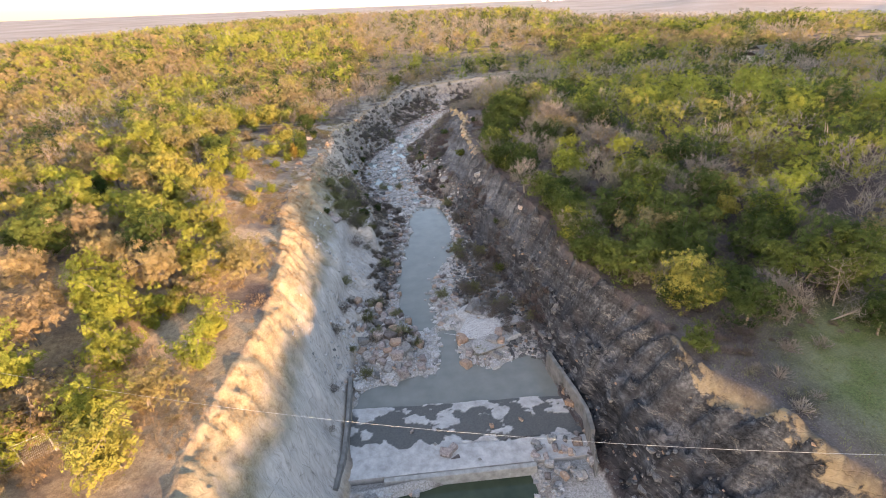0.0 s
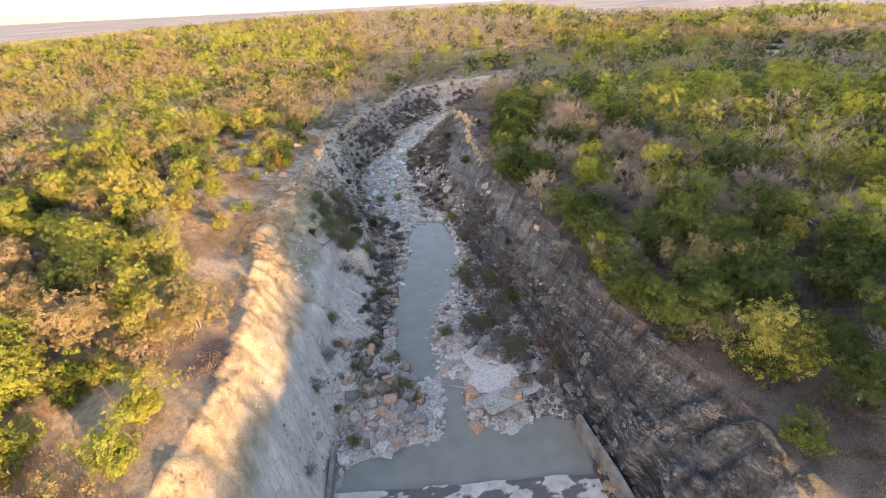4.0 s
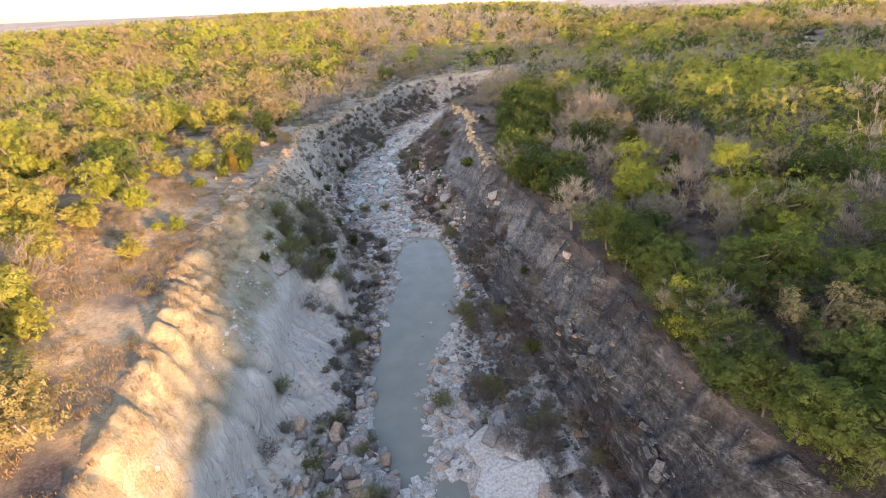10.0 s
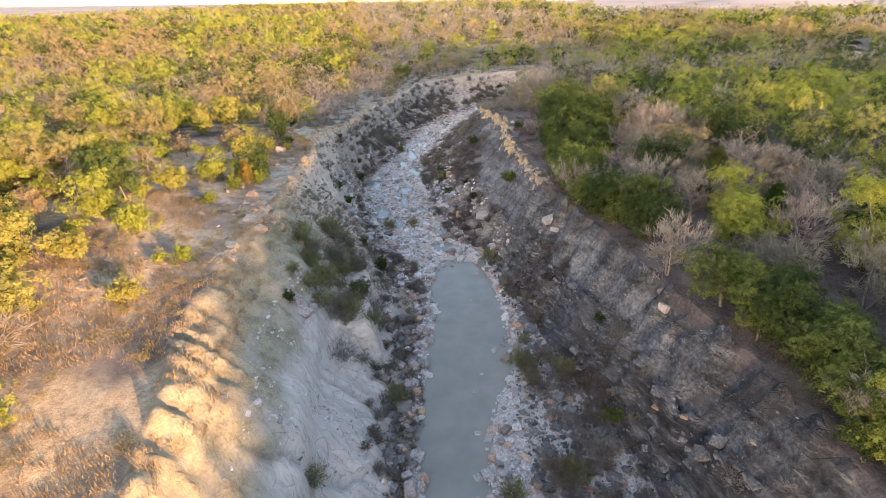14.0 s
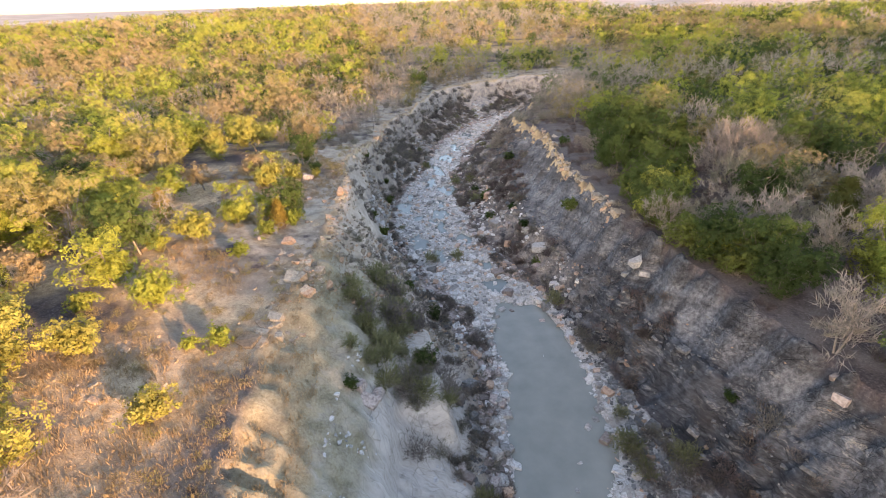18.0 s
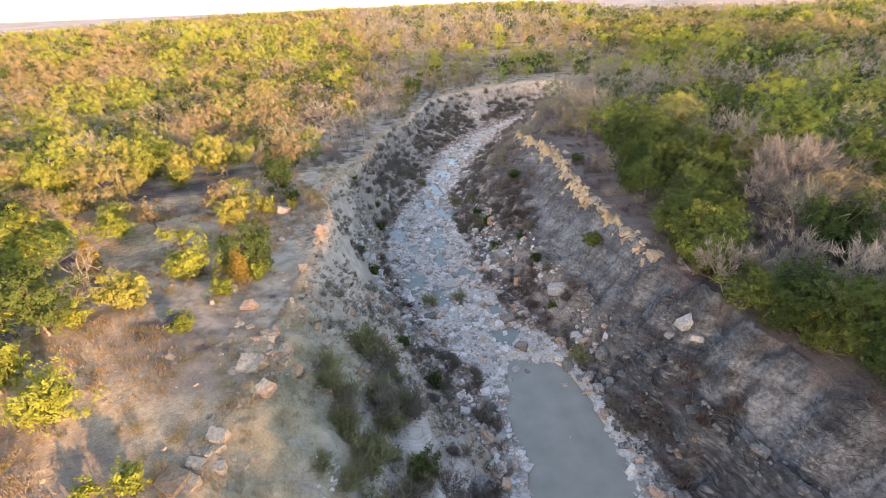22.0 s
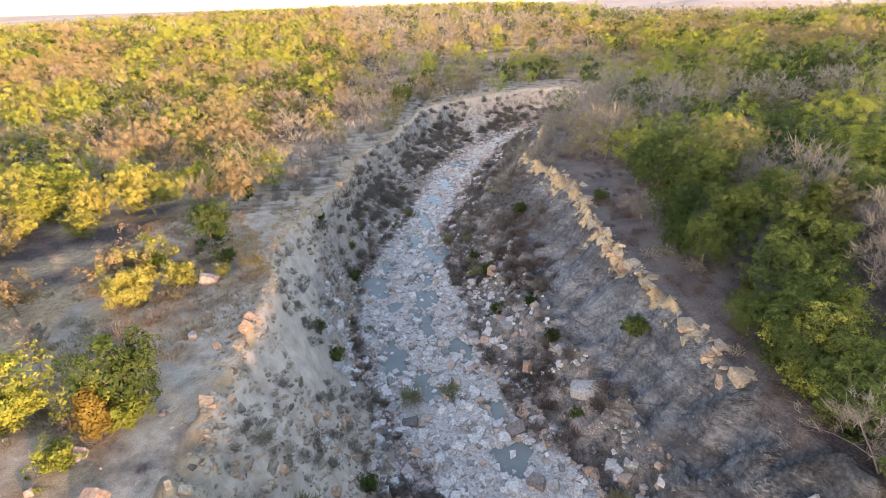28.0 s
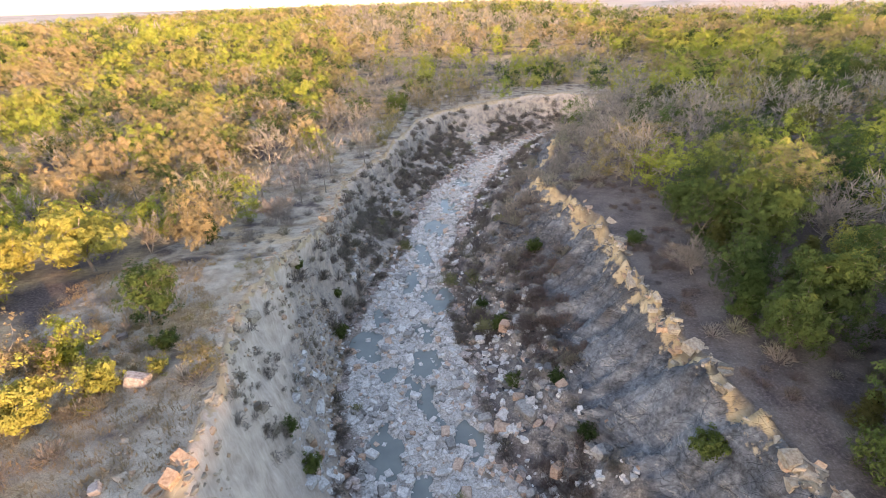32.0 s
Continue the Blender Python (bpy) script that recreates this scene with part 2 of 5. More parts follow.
    # crest heights set by where the ridge's shadow should end on the banks
    crest = along(u, [-60, -40, 10, 16, 26, 31, 36, 48, 70, 88, 108, 122, 136, 168, 222, 274, 330], [15, 21, 22, 21, 22, 25, 31, 32, 34, 32, 32, 37, 41, 46, 45, 36, 16])
    back = step(1 - np.abs(v - 150) / 80, 0, 1.0)
    land = np.maximum(land, crest * back + land * (1 - back))
    hill = 62 * np.exp(-(((x - 2500) / 900) ** 2 + ((y - 3000) / 500) ** 2)) + 40 * np.exp(-(((x - 1300) / 260) ** 2 + ((y - 1500) / 260) ** 2))
    land = land + hill
    blend = np.zeros(x.shape)
    blend[near] = step(np.maximum(np.maximum(np.abs(x[near] - 20) - 60, y[near] - 235), -60 - y[near]), 0, 90)
    blend = np.maximum(blend, step(v, 70, 115))
    blend[far] = 1
    height = height * (1 - blend) + land * blend
    return height, walls, ups, sides, outs


def margin(x, y):
    """The brown brushy strips between the creek stones and the walls (0..1)."""
    x, y = np.asarray(x, float), np.asarray(y, float)
    ragged = 2.4 * (fbm(x * 0.35, y * 0.35, 3, 98) - 0.5)
    left, right = segments_distance(x, y, TOE_LEFT), segments_distance(x, y, TOE_RIGHT)
    strip = along(y, [40, 56, 60, 70, 80, 92, 97, 104, 130, 160], [0.0, 0.0, 0.9, 1.3, 1.9, 3.0, 2.6, 1.2, 1.0, 1.4])
    lee = along(y, [96, 100, 130, 160], [0.0, 1.6, 1.2, 1.6])
    return np.maximum(step(strip + ragged - left, -0.4, 0.4) * (strip > 0.05), step(lee + ragged - right, -0.4, 0.4) * (lee > 0.05))


def ground_z(x, y):
    return lie_of_land(np.atleast_1d(x), np.atleast_1d(y))[0]


def spot(x, y):
    return float(ground_z(x, y)[0])


# ---- materials ----
def node_material(name):
    m = bpy.data.materials.new(name)
    m.use_nodes = True
    m.node_tree.nodes.clear()
    return m, m.node_tree.nodes, m.node_tree.links


class Web:
    """Short ways to lay nodes."""

    def __init__(self, name):
        self.m, self.n, self.l = node_material(name)
        self.out = self.n.new("ShaderNodeOutputMaterial")

    def put(self, socket, value):
        if isinstance(value, bpy.types.NodeSocket):
            self.l.new(value, socket)
        elif isinstance(value, (tuple, list)) and len(value) == 3 and socket.type == "RGBA":
            socket.default_value = (*value, 1)
        else:
            socket.default_value = value

    def noise(self, scale, detail=4, rough=0.55, vector=None, kind="Fac"):
        n = self.n.new("ShaderNodeTexNoise")
        n.inputs["Scale"].default_value, n.inputs["Detail"].default_value, n.inputs["Roughness"].default_value = scale, detail, rough
        self.put(n.inputs["Vector"], vector or self.place())
        return n.outputs[kind]

    def blocks(self, vector):
        """Cells of broken rock: a value for each cell, and the distance to its joints."""
        out = []
        for feature, name in (("F1", "Color"), ("DISTANCE_TO_EDGE", "Distance")):
            n = self.n.new("ShaderNodeTexVoronoi")
            n.feature = feature
            n.inputs["Scale"].default_value = 1.0
            self.put(n.inputs["Vector"], vector)
            out.append(n.outputs[name])
        return out

    def place(self):
        return self.n.new("ShaderNodeNewGeometry").outputs["Position"]

    def local(self):
        return self.n.new("ShaderNodeTexCoord").outputs["Object"]

    def scaled(self, vector, scale, turn=(0, 0, 0)):
        n = self.n.new("ShaderNodeMapping")
        n.inputs["Scale"].default_value, n.inputs["Rotation"].default_value = scale, turn
        self.put(n.inputs["Vector"], vector)
        return n.outputs[0]

    def ramp(self, fac, stops):
        n = self.n.new("ShaderNodeValToRGB")
        while len(n.color_ramp.elements) < len(stops):
            n.color_ramp.elements.new(0.5)
        for e, (at, c) in zip(n.color_ramp.elements, stops):
            e.position, e.color = at, (*(c if isinstance(c, tuple) else (c, c, c)), 1)
        self.put(n.inputs[0], fac)
        return n.outputs[0]

    def mix(self, fac, a, b, kind="MIX"):
        n = self.n.new("ShaderNodeMix")
        n.data_type, n.blend_type = "RGBA", kind
        self.put(n.inputs[0], fac), self.put(n.inputs[6], a), self.put(n.inputs[7], b)
        return n.outputs[2]

    def math(self, kind, a, b=0.0):
        n = self.n.new("ShaderNodeMath")
        n.operation = kind
        self.put(n.inputs[0], a), self.put(n.inputs[1], b)
        return n.outputs[0]

    def attribute(self, name):
        n = self.n.new("ShaderNodeAttribute")
        n.attribute_name = name
        return n.outputs["Fac"]

    def random(self):
        return self.n.new("ShaderNodeObjectInfo").outputs["Random"]

    def island(self):
        return self.n.new("ShaderNodeNewGeometry").outputs["Random Per Island"]

    def bump(self, height, strength=0.5, distance=0.1):
        n = self.n.new("ShaderNodeBump")
        n.inputs["Strength"].default_value, n.inputs["Distance"].default_value = strength, distance
        self.put(n.inputs["Height"], height)
        return n.outputs[0]

    def surface(self, color, rough=0.9, normal=None, metal=0.0, specular=0.3, ior=None):
        n = self.n.new("ShaderNodeBsdfPrincipled")
        self.put(n.inputs["Base Color"], color), self.put(n.inputs["Roughness"], rough), self.put(n.inputs["Metallic"], metal)
        n.inputs["Specular IOR Level"].default_value = specular
        if ior:
            n.inputs["IOR"].default_value = ior
        if normal is not None:
            self.l.new(normal, n.inputs["Normal"])
        self.l.new(n.outputs[0], self.out.inputs[0])
        return self.m


def ground_material():
    w = Web("ravine_ground")
    p = w.place()
    big, mid, fine = w.noise(0.12, 4), w.noise(0.9, 5), w.noise(6.0, 6, 0.65)
    # shale walls
    streak = w.noise(1.0, 9, 0.72, w.scaled(w.scaled(p, (1, 1, 1), (0.6, 0.0, 0.0)), (0.9, 3.6, 0.9)))
    strata = w.noise(1.0, 9, 0.74, w.scaled(w.scaled(p, (1, 1, 1), (0.13, 0.0, 0.0)), (0.8, 0.6, 2.2)))
    warp = w.mix(0.12, p, w.noise(0.8, 3, 0.6, None, "Color"), "ADD")
    cell, joint = w.blocks(w.scaled(w.scaled(warp, (1, 1, 1), (0.13, 0.0, 0.35)), (0.32, 0.42, 1.0)))
    cell2, joint2 = w.blocks(w.scaled(w.scaled(warp, (1, 1, 1), (0.6, 0.0, 0.0)), (0.45, 1.6, 0.4)))
    cell3, joint3 = w.blocks(w.scaled(w.scaled(warp, (1, 1, 1), (0.5, 0.2, 0.3)), (0.9, 1.5, 2.6)))
    open_crack = w.ramp(w.noise(0.5, 4), [(0.42, 0.0), (0.58, 1.0)])
    cut = w.ramp(joint, [(0.0, 0.3), (0.03, 1.0)])
    cut = w.mix(open_crack, (1, 1, 1), cut)
    cut3 = w.mix(w.ramp(w.noise(0.3, 4), [(0.5, 0.0), (0.6, 1.0)]), (1, 1, 1), w.ramp(joint3, [(0.0, 0.4), (0.06, 1.0)]))
    cut2 = w.ramp(joint2, [(0.0, 0.62), (0.022, 1.0)])
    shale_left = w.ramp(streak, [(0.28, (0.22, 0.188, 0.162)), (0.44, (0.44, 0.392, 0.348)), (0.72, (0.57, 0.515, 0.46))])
    downhill = w.scaled(warp, (1, 1, 1), (-0.27, 0.0, 0.0))
    # rib and groove streaks: crevice shade and dirt put into the wall colour
    ribs = w.noise(1.0, 6, 0.62, w.scaled(downhill, (0.25, 0.6, 0.14)))
    grooves = w.noise(1.0, 5, 0.6, w.scaled(downhill, (0.7, 1.5, 0.6)))
    crumbs = w.noise(3.2, 7, 0.72)
    smooth = w.math("ADD", w.math("MULTIPLY", ribs, 0.32), w.math("ADD", w.math("MULTIPLY", grooves, 0.2), w.math("MULTIPLY", crumbs, 0.48)))
    _, cleft = w.blocks(w.scaled(w.scaled(warp, (1, 1, 1), (-0.5, 0.0, 0.2)), (0.3, 0.8, 0.22)))
    cleft = w.ramp(cleft, [(0.0, 0.3), (0.05, 1.0)])
    broken = w.mix(0.5, w.mix(0.5, ribs, mid), strata)
    body = w.mix(w.attribute("upper"), broken, smooth)
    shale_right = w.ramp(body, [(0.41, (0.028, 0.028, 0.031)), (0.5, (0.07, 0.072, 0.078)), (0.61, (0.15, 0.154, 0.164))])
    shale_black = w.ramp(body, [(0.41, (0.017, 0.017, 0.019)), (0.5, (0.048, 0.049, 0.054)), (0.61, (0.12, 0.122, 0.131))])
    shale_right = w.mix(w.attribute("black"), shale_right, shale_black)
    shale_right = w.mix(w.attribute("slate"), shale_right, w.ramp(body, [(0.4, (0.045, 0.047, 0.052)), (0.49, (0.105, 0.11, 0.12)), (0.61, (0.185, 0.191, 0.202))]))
    seam = w.ramp(strata, [(0.555, 0.0), (0.58, 0.55), (0.605, 0.0)])
    shale_right = w.mix(w.math("MULTIPLY", seam, open_crack), shale_right, (0.38, 0.34, 0.285))
    layer = w.noise(1.0, 5, 0.6, w.scaled(w.scaled(warp, (1, 1, 1), (0.13, 0.06, 0.0)), (0.07, 0.05, 0.75)))
    shale_right = w.mix(1.0, shale_right, w.ramp(layer, [(0.4, (0.6, 0.58, 0.57)), (0.5, (0.95, 0.95, 0.95)), (0.6, (1.3, 1.29, 1.27))]), "MULTIPLY")
    face = w.math("MULTIPLY", w.ramp(w.math("FRACT", w.math("MULTIPLY", cell, 2.0)), [(0.0, 0.8), (1.0, 1.15)]), w.math("MULTIPLY", cut, cut3))
    shale_right = w.mix(w.math("SUBTRACT", 1.0, w.math("MULTIPLY", w.attribute("upper"), 0.65)), shale_right, w.mix(1.0, shale_right, face, "MULTIPLY"))
    shale_right = w.mix(w.math("ADD", 0.3, w.math("MULTIPLY", w.attribute("slate"), 0.1)), shale_right, w.mix(1.0, shale_right, cleft, "MULTIPLY"))
    spill = w.ramp(w.math("ADD", w.attribute("up"), w.math("MULTIPLY", w.noise(0.7, 5, 0.65), 0.5)), [(1.1, 0.0), (1.2, 0.85)])
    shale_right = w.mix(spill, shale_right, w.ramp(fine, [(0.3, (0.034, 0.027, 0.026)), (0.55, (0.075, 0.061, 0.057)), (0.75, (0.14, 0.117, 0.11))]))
    face2 = w.math("MULTIPLY", w.ramp(w.math("FRACT", w.math("MULTIPLY", cell2, 2.0)), [(0.0, 0.9), (1.0, 1.06)]), cut2)
    shale_left = w.mix(1.0, shale_left, face2, "MULTIPLY")
    shale_left = w.mix(w.attribute("beige"), shale_left, w.ramp(w.mix(0.5, streak, mid), [(0.3, (0.24, 0.187, 0.148)), (0.5, (0.42, 0.345, 0.283)), (0.7, (0.56, 0.475, 0.4))]))
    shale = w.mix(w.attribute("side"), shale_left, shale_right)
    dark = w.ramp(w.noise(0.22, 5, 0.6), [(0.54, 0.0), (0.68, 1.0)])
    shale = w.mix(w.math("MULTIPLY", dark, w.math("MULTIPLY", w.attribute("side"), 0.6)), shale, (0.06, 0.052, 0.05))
    tan = w.ramp(mid, [(0.3, (0.19, 0.135, 0.08)), (0.55, (0.35, 0.262, 0.155)), (0.75, (0.45, 0.36, 0.24))])
    cap = w.math("ADD", w.math("ADD", w.attribute("up"), w.attribute("brow")), w.math("MULTIPLY", mid, 0.35))
    cap = w.ramp(w.math("SUBTRACT", cap, 0.14), [(0.97, 0.0), (1.02, 1.0)])
    wall = w.mix(w.math("MULTIPLY", cap, w.attribute("capped")), shale, tan)
    # dry grass tone on the left rim, darkened to offset the full sun there
    lit_turf = w.ramp(w.mix(0.5, fine, mid), [(0.34, (0.12, 0.099, 0.066)), (0.5, (0.235, 0.2, 0.132)), (0.66, (0.33, 0.292, 0.205))])
    wall = w.mix(w.math("MULTIPLY", w.attribute("ridge"), w.ramp(w.noise(0.5, 5, 0.65), [(0.3, 0.45), (0.6, 1.0)])), wall, lit_turf)
    talus = w.ramp(fine, [(0.3, (0.1, 0.083, 0.07)), (0.52, (0.22, 0.19, 0.168)), (0.72, (0.42, 0.385, 0.35))])
    wall = w.mix(w.math("MULTIPLY", w.attribute("talus"), w.ramp(mid, [(0.35, 0.0), (0.6, 1.0)])), wall, talus)
    # bed gravel
    bed = w.ramp(fine, [(0.3, (0.17, 0.155, 0.14)), (0.5, (0.36, 0.335, 0.31)), (0.7, (0.52, 0.49, 0.455))])
    bed = w.mix(w.ramp(w.noise(0.3, 4), [(0.55, 0.0), (0.7, 1.0)]), bed, (0.15, 0.12, 0.095))
    bed = w.mix(w.attribute("margin"), bed, w.ramp(fine, [(0.3, (0.075, 0.06, 0.052)), (0.55, (0.18, 0.15, 0.13)), (0.75, (0.31, 0.275, 0.245))]))
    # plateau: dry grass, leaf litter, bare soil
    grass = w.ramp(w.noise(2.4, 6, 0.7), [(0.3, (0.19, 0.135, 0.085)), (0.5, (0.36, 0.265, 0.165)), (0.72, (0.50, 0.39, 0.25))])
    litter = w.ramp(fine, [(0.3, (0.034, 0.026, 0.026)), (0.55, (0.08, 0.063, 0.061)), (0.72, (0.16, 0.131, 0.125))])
    soil = w.ramp(mid, [(0.3, (0.22, 0.18, 0.14)), (0.6, (0.36, 0.31, 0.25))])
    speck = w.ramp(w.noise(16.0, 5, 0.7), [(0.3, 0.55), (0.5, 0.95), (0.7, 1.4)])
    grass, soil = w.mix(1.0, grass, speck, "MULTIPLY"), w.mix(1.0, soil, speck, "MULTIPLY")
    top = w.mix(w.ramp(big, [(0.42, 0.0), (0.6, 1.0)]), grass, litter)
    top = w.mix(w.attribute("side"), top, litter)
    top = w.mix(w.attribute("green"), top, w.ramp(fine, [(0.3, (0.05, 0.07, 0.025)), (0.6, (0.12, 0.15, 0.05)), (0.8, (0.19, 0.19, 0.09))]))
    top = w.mix(w.math("MULTIPLY", w.attribute("bare"), w.ramp(w.noise(0.35, 5), [(0.38, 0.0), (0.55, 1.0)])), top, soil)
    woods = w.ramp(w.noise(0.05, 6, 0.7), [(0.3, (0.075, 0.06, 0.035)), (0.45, (0.13, 0.11, 0.045)), (0.6, (0.12, 0.135, 0.04)), (0.75, (0.19, 0.14, 0.08))])
    # far plain: brown land, with the haze of distance put into its paler colour
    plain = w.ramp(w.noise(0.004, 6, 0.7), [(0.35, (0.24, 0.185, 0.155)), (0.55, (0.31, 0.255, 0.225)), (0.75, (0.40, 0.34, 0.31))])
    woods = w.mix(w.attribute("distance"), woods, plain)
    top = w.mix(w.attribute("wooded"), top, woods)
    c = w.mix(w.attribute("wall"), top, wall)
    c = w.mix(w.attribute("bed"), c, bed)
    relief = w.mix(w.attribute("side"), w.math("ADD", streak, w.math("MULTIPLY", cut2, 0.3)), w.math("ADD", w.mix(w.attribute("upper"), strata, smooth), w.math("MULTIPLY", face, 0.6)))
    relief = w.math("ADD", w.math("MULTIPLY", relief, w.attribute("wall")), w.math("MULTIPLY", fine, 0.5))
    return w.surface(c, 0.92, w.bump(relief, 0.7, 0.2), specular=0.2)


def rock_material(name, dark, mid, pale, red=0.1):
    w = Web(name)
    r = w.random()
    own = w.island()
    pick = w.math("FRACT", w.math("ADD", own, r))
    grain = w.noise(5.0, 6, 0.65)
    c = w.ramp(grain, [(0.3, dark), (0.52, mid), (0.75, pale)])
    c = w.mix(w.ramp(pick, [(0.0, 0.35), (0.2, 0.72), (0.6, 0.92), (1.0, 1.0)]), (0, 0, 0), c, "MIX")
    warm = w.ramp(pick, [(1 - red - 0.02, 0.0), (1 - red, 1.0)])
    c = w.mix(w.math("MULTIPLY", warm, 0.7), c, w.ramp(grain, [(0.3, (0.22, 0.12, 0.07)), (0.6, (0.42, 0.26, 0.16)), (0.8, (0.55, 0.40, 0.27))]))
    return w.surface(c, 0.88, w.bump(grain, 0.6, 0.06), specular=0.25)


def leaf_material(name, stops, leaf=0.11, cover=0.5):
    """Sprays of many small leaves with gaps between; each plant has its own tone and each leaf is a little off it."""
    w = Web(name)
    pick = w.math("FRACT", w.math("ADD", w.random(), w.attribute("tone")))
    v = w.n.new("ShaderNodeTexVoronoi")
    v.inputs["Scale"].default_value = 1 / leaf
    w.put(v.inputs["Vector"], w.place())
    own = w.math("FRACT", w.math("MULTIPLY", v.outputs["Color"], 3.0))
    pick = w.math("ADD", w.math("MULTIPLY", pick, 0.86), w.math("MULTIPLY", own, 0.14))
    c = w.ramp(pick, stops)
    # random leaves mixed towards black: inner crown shade put into the colour
    c = w.mix(w.math("MULTIPLY", own, 0.62), c, w.mix(0.6, c, (0.01, 0.012, 0.004)))
    d, t, m = w.n.new("ShaderNodeBsdfDiffuse"), w.n.new("ShaderNodeBsdfTranslucent"), w.n.new("ShaderNodeMixShader")
    w.put(d.inputs[0], c), w.put(t.inputs[0], c)
    m.inputs[0].default_value = 0.4
    w.l.new(d.outputs[0], m.inputs[1]), w.l.new(t.outputs[0], m.inputs[2])
    if not cover:
        w.l.new(m.outputs[0], w.out.inputs[0])
        return w.m
    gap, cut = w.n.new("ShaderNodeBsdfTransparent"), w.n.new("ShaderNodeMixShader")
    w.put(cut.inputs[0], w.math("GREATER_THAN", v.outputs["Distance"], cover))
    w.l.new(m.outputs[0], cut.inputs[1]), w.l.new(gap.outputs[0], cut.inputs[2]), w.l.new(cut.outputs[0], w.out.inputs[0])
    return w.m


def plain_material(name, dark, pale, scale=3.0, rough=0.85, metal=0.0, relief=0.3):
    w = Web(name)
    n = w.noise(scale, 6, 0.6, w.local())
    return w.surface(w.ramp(n, [(0.3, dark), (0.7, pale)]), rough, w.bump(n, relief, 0.03), metal)


GROUND = ground_material()
ROCK = rock_material("grey_limestone", (0.25, 0.235, 0.22), (0.50, 0.475, 0.45), (0.68, 0.655, 0.625), 0.08)
ROCK_WARM = rock_material("tan_sandstone", (0.20, 0.152, 0.112), (0.36, 0.295, 0.225), (0.49, 0.425, 0.34), 0.2)
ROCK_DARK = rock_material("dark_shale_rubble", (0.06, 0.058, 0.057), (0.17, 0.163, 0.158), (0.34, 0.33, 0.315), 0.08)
ROCK_GREY = rock_material("grey_boulder_stone", (0.17, 0.158, 0.148), (0.33, 0.31, 0.29), (0.46, 0.44, 0.415), 0.15)
ROCK_PINK = rock_material("brown_sandstone_boulders", (0.17, 0.13, 0.115), (0.36, 0.295, 0.265), (0.50, 0.44, 0.405), 0.12)
BARK = plain_material("bark", (0.085, 0.068, 0.055), (0.21, 0.18, 0.15), 9)
TWIG = plain_material("pale_twigs", (0.13, 0.112, 0.1), (0.25, 0.222, 0.2), 6)
LEAF_GREEN = leaf_material("green_leaves", [(0.0, (0.036, 0.058, 0.02)), (0.3, (0.07, 0.1, 0.032)), (0.7, (0.125, 0.155, 0.042)), (1.0, (0.05, 0.062, 0.028))])
LEAF_YELLOW = leaf_material("young_yellow_leaves", [(0.0, (0.29, 0.295, 0.06)), (0.5, (0.235, 0.27, 0.052)), (1.0, (0.33, 0.29, 0.085))])
LEAF_BUD = leaf_material("budding_brown_leaves", [(0.0, (0.25, 0.20, 0.105)), (0.4, (0.30, 0.225, 0.135)), (0.7, (0.23, 0.205, 0.08)), (1.0, (0.31, 0.225, 0.15))], 0.1)
LEAF_GREY = leaf_material("grey_twig_tips", [(0.0, (0.23, 0.195, 0.175)), (0.5, (0.29, 0.25, 0.22)), (1.0, (0.22, 0.205, 0.145))], 0.3, 0)
LEAF_DARK = leaf_material("juniper_needles", [(0.0, (0.035, 0.06, 0.02)), (0.6, (0.055, 0.085, 0.025)), (1.0, (0.11, 0.09, 0.03))])
LEAF_RUST = leaf_material("rust_needles", [(0.0, (0.22, 0.155, 0.04)), (1.0, (0.27, 0.2, 0.05))])
GRASS_DRY = leaf_material("dry_grass", [(0.0, (0.31, 0.215, 0.13)), (0.5, (0.37, 0.275, 0.17)), (1.0, (0.27, 0.185, 0.12))], 0.3, 0)
LEAF_LITTER = leaf_material("litter_twigs", [(0.0, (0.13, 0.10, 0.095)), (0.6, (0.185, 0.145, 0.135)), (1.0, (0.15, 0.125, 0.10))], 0.3, 0)
LEAF_BRUSH = leaf_material("dry_brush_twigs", [(0.0, (0.15, 0.125, 0.112)), (0.6, (0.23, 0.195, 0.175)), (1.0, (0.19, 0.175, 0.125))], 0.3, 0)
GRASS_GREEN = leaf_material("green_reeds", [(0.0, (0.17, 0.17, 0.08)), (1.0, (0.27, 0.26, 0.14))], 0.3, 0)
CONCRETE = plain_material("weathered_concrete", (0.22, 0.21, 0.19), (0.42, 0.40, 0.37), 1.3)
STAINED = plain_material("stained_concrete", (0.1, 0.095, 0.088), (0.25, 0.238, 0.22), 0.9)
STEEL = plain_material("galvanised_steel", (0.40, 0.40, 0.40), (0.58, 0.58, 0.57), 8, 0.45, 0.8)
WOOD = plain_material("grey_pole_wood", (0.25, 0.22, 0.19), (0.42, 0.38, 0.33), 6)


def water_material(name, deep, pale):
    w = Web(name)
    c = w.ramp(w.noise(0.4, 4), [(0.3, deep), (0.7, pale)])
    return w.surface(c, 0.06, w.bump(w.noise(2.5, 2), 0.03, 0.02), specular=0.5, ior=1.33)


WATER = water_material("still_turbid_water", (0.165, 0.17, 0.15), (0.215, 0.215, 0.19))
WATER_CLEAR = water_material("shallow_clear_water", (0.12, 0.135, 0.13), (0.17, 0.185, 0.175))
WATER_DARK = water_material("dark_green_water", (0.035, 0.05, 0.03), (0.06, 0.075, 0.045))

# ---- ground: one sheet to the horizon ----
def spread(stops):
    out = []
    for a, b, d in stops:
        out += list(np.arange(a, b - 1e-6, d))
    return np.array(out)


def outward(start, first, ratio, end):
    out, at, d = [], start, first
    while at < end:
        out.append(at)
        at, d = at + d, d * ratio
    return np.array(out + [end])


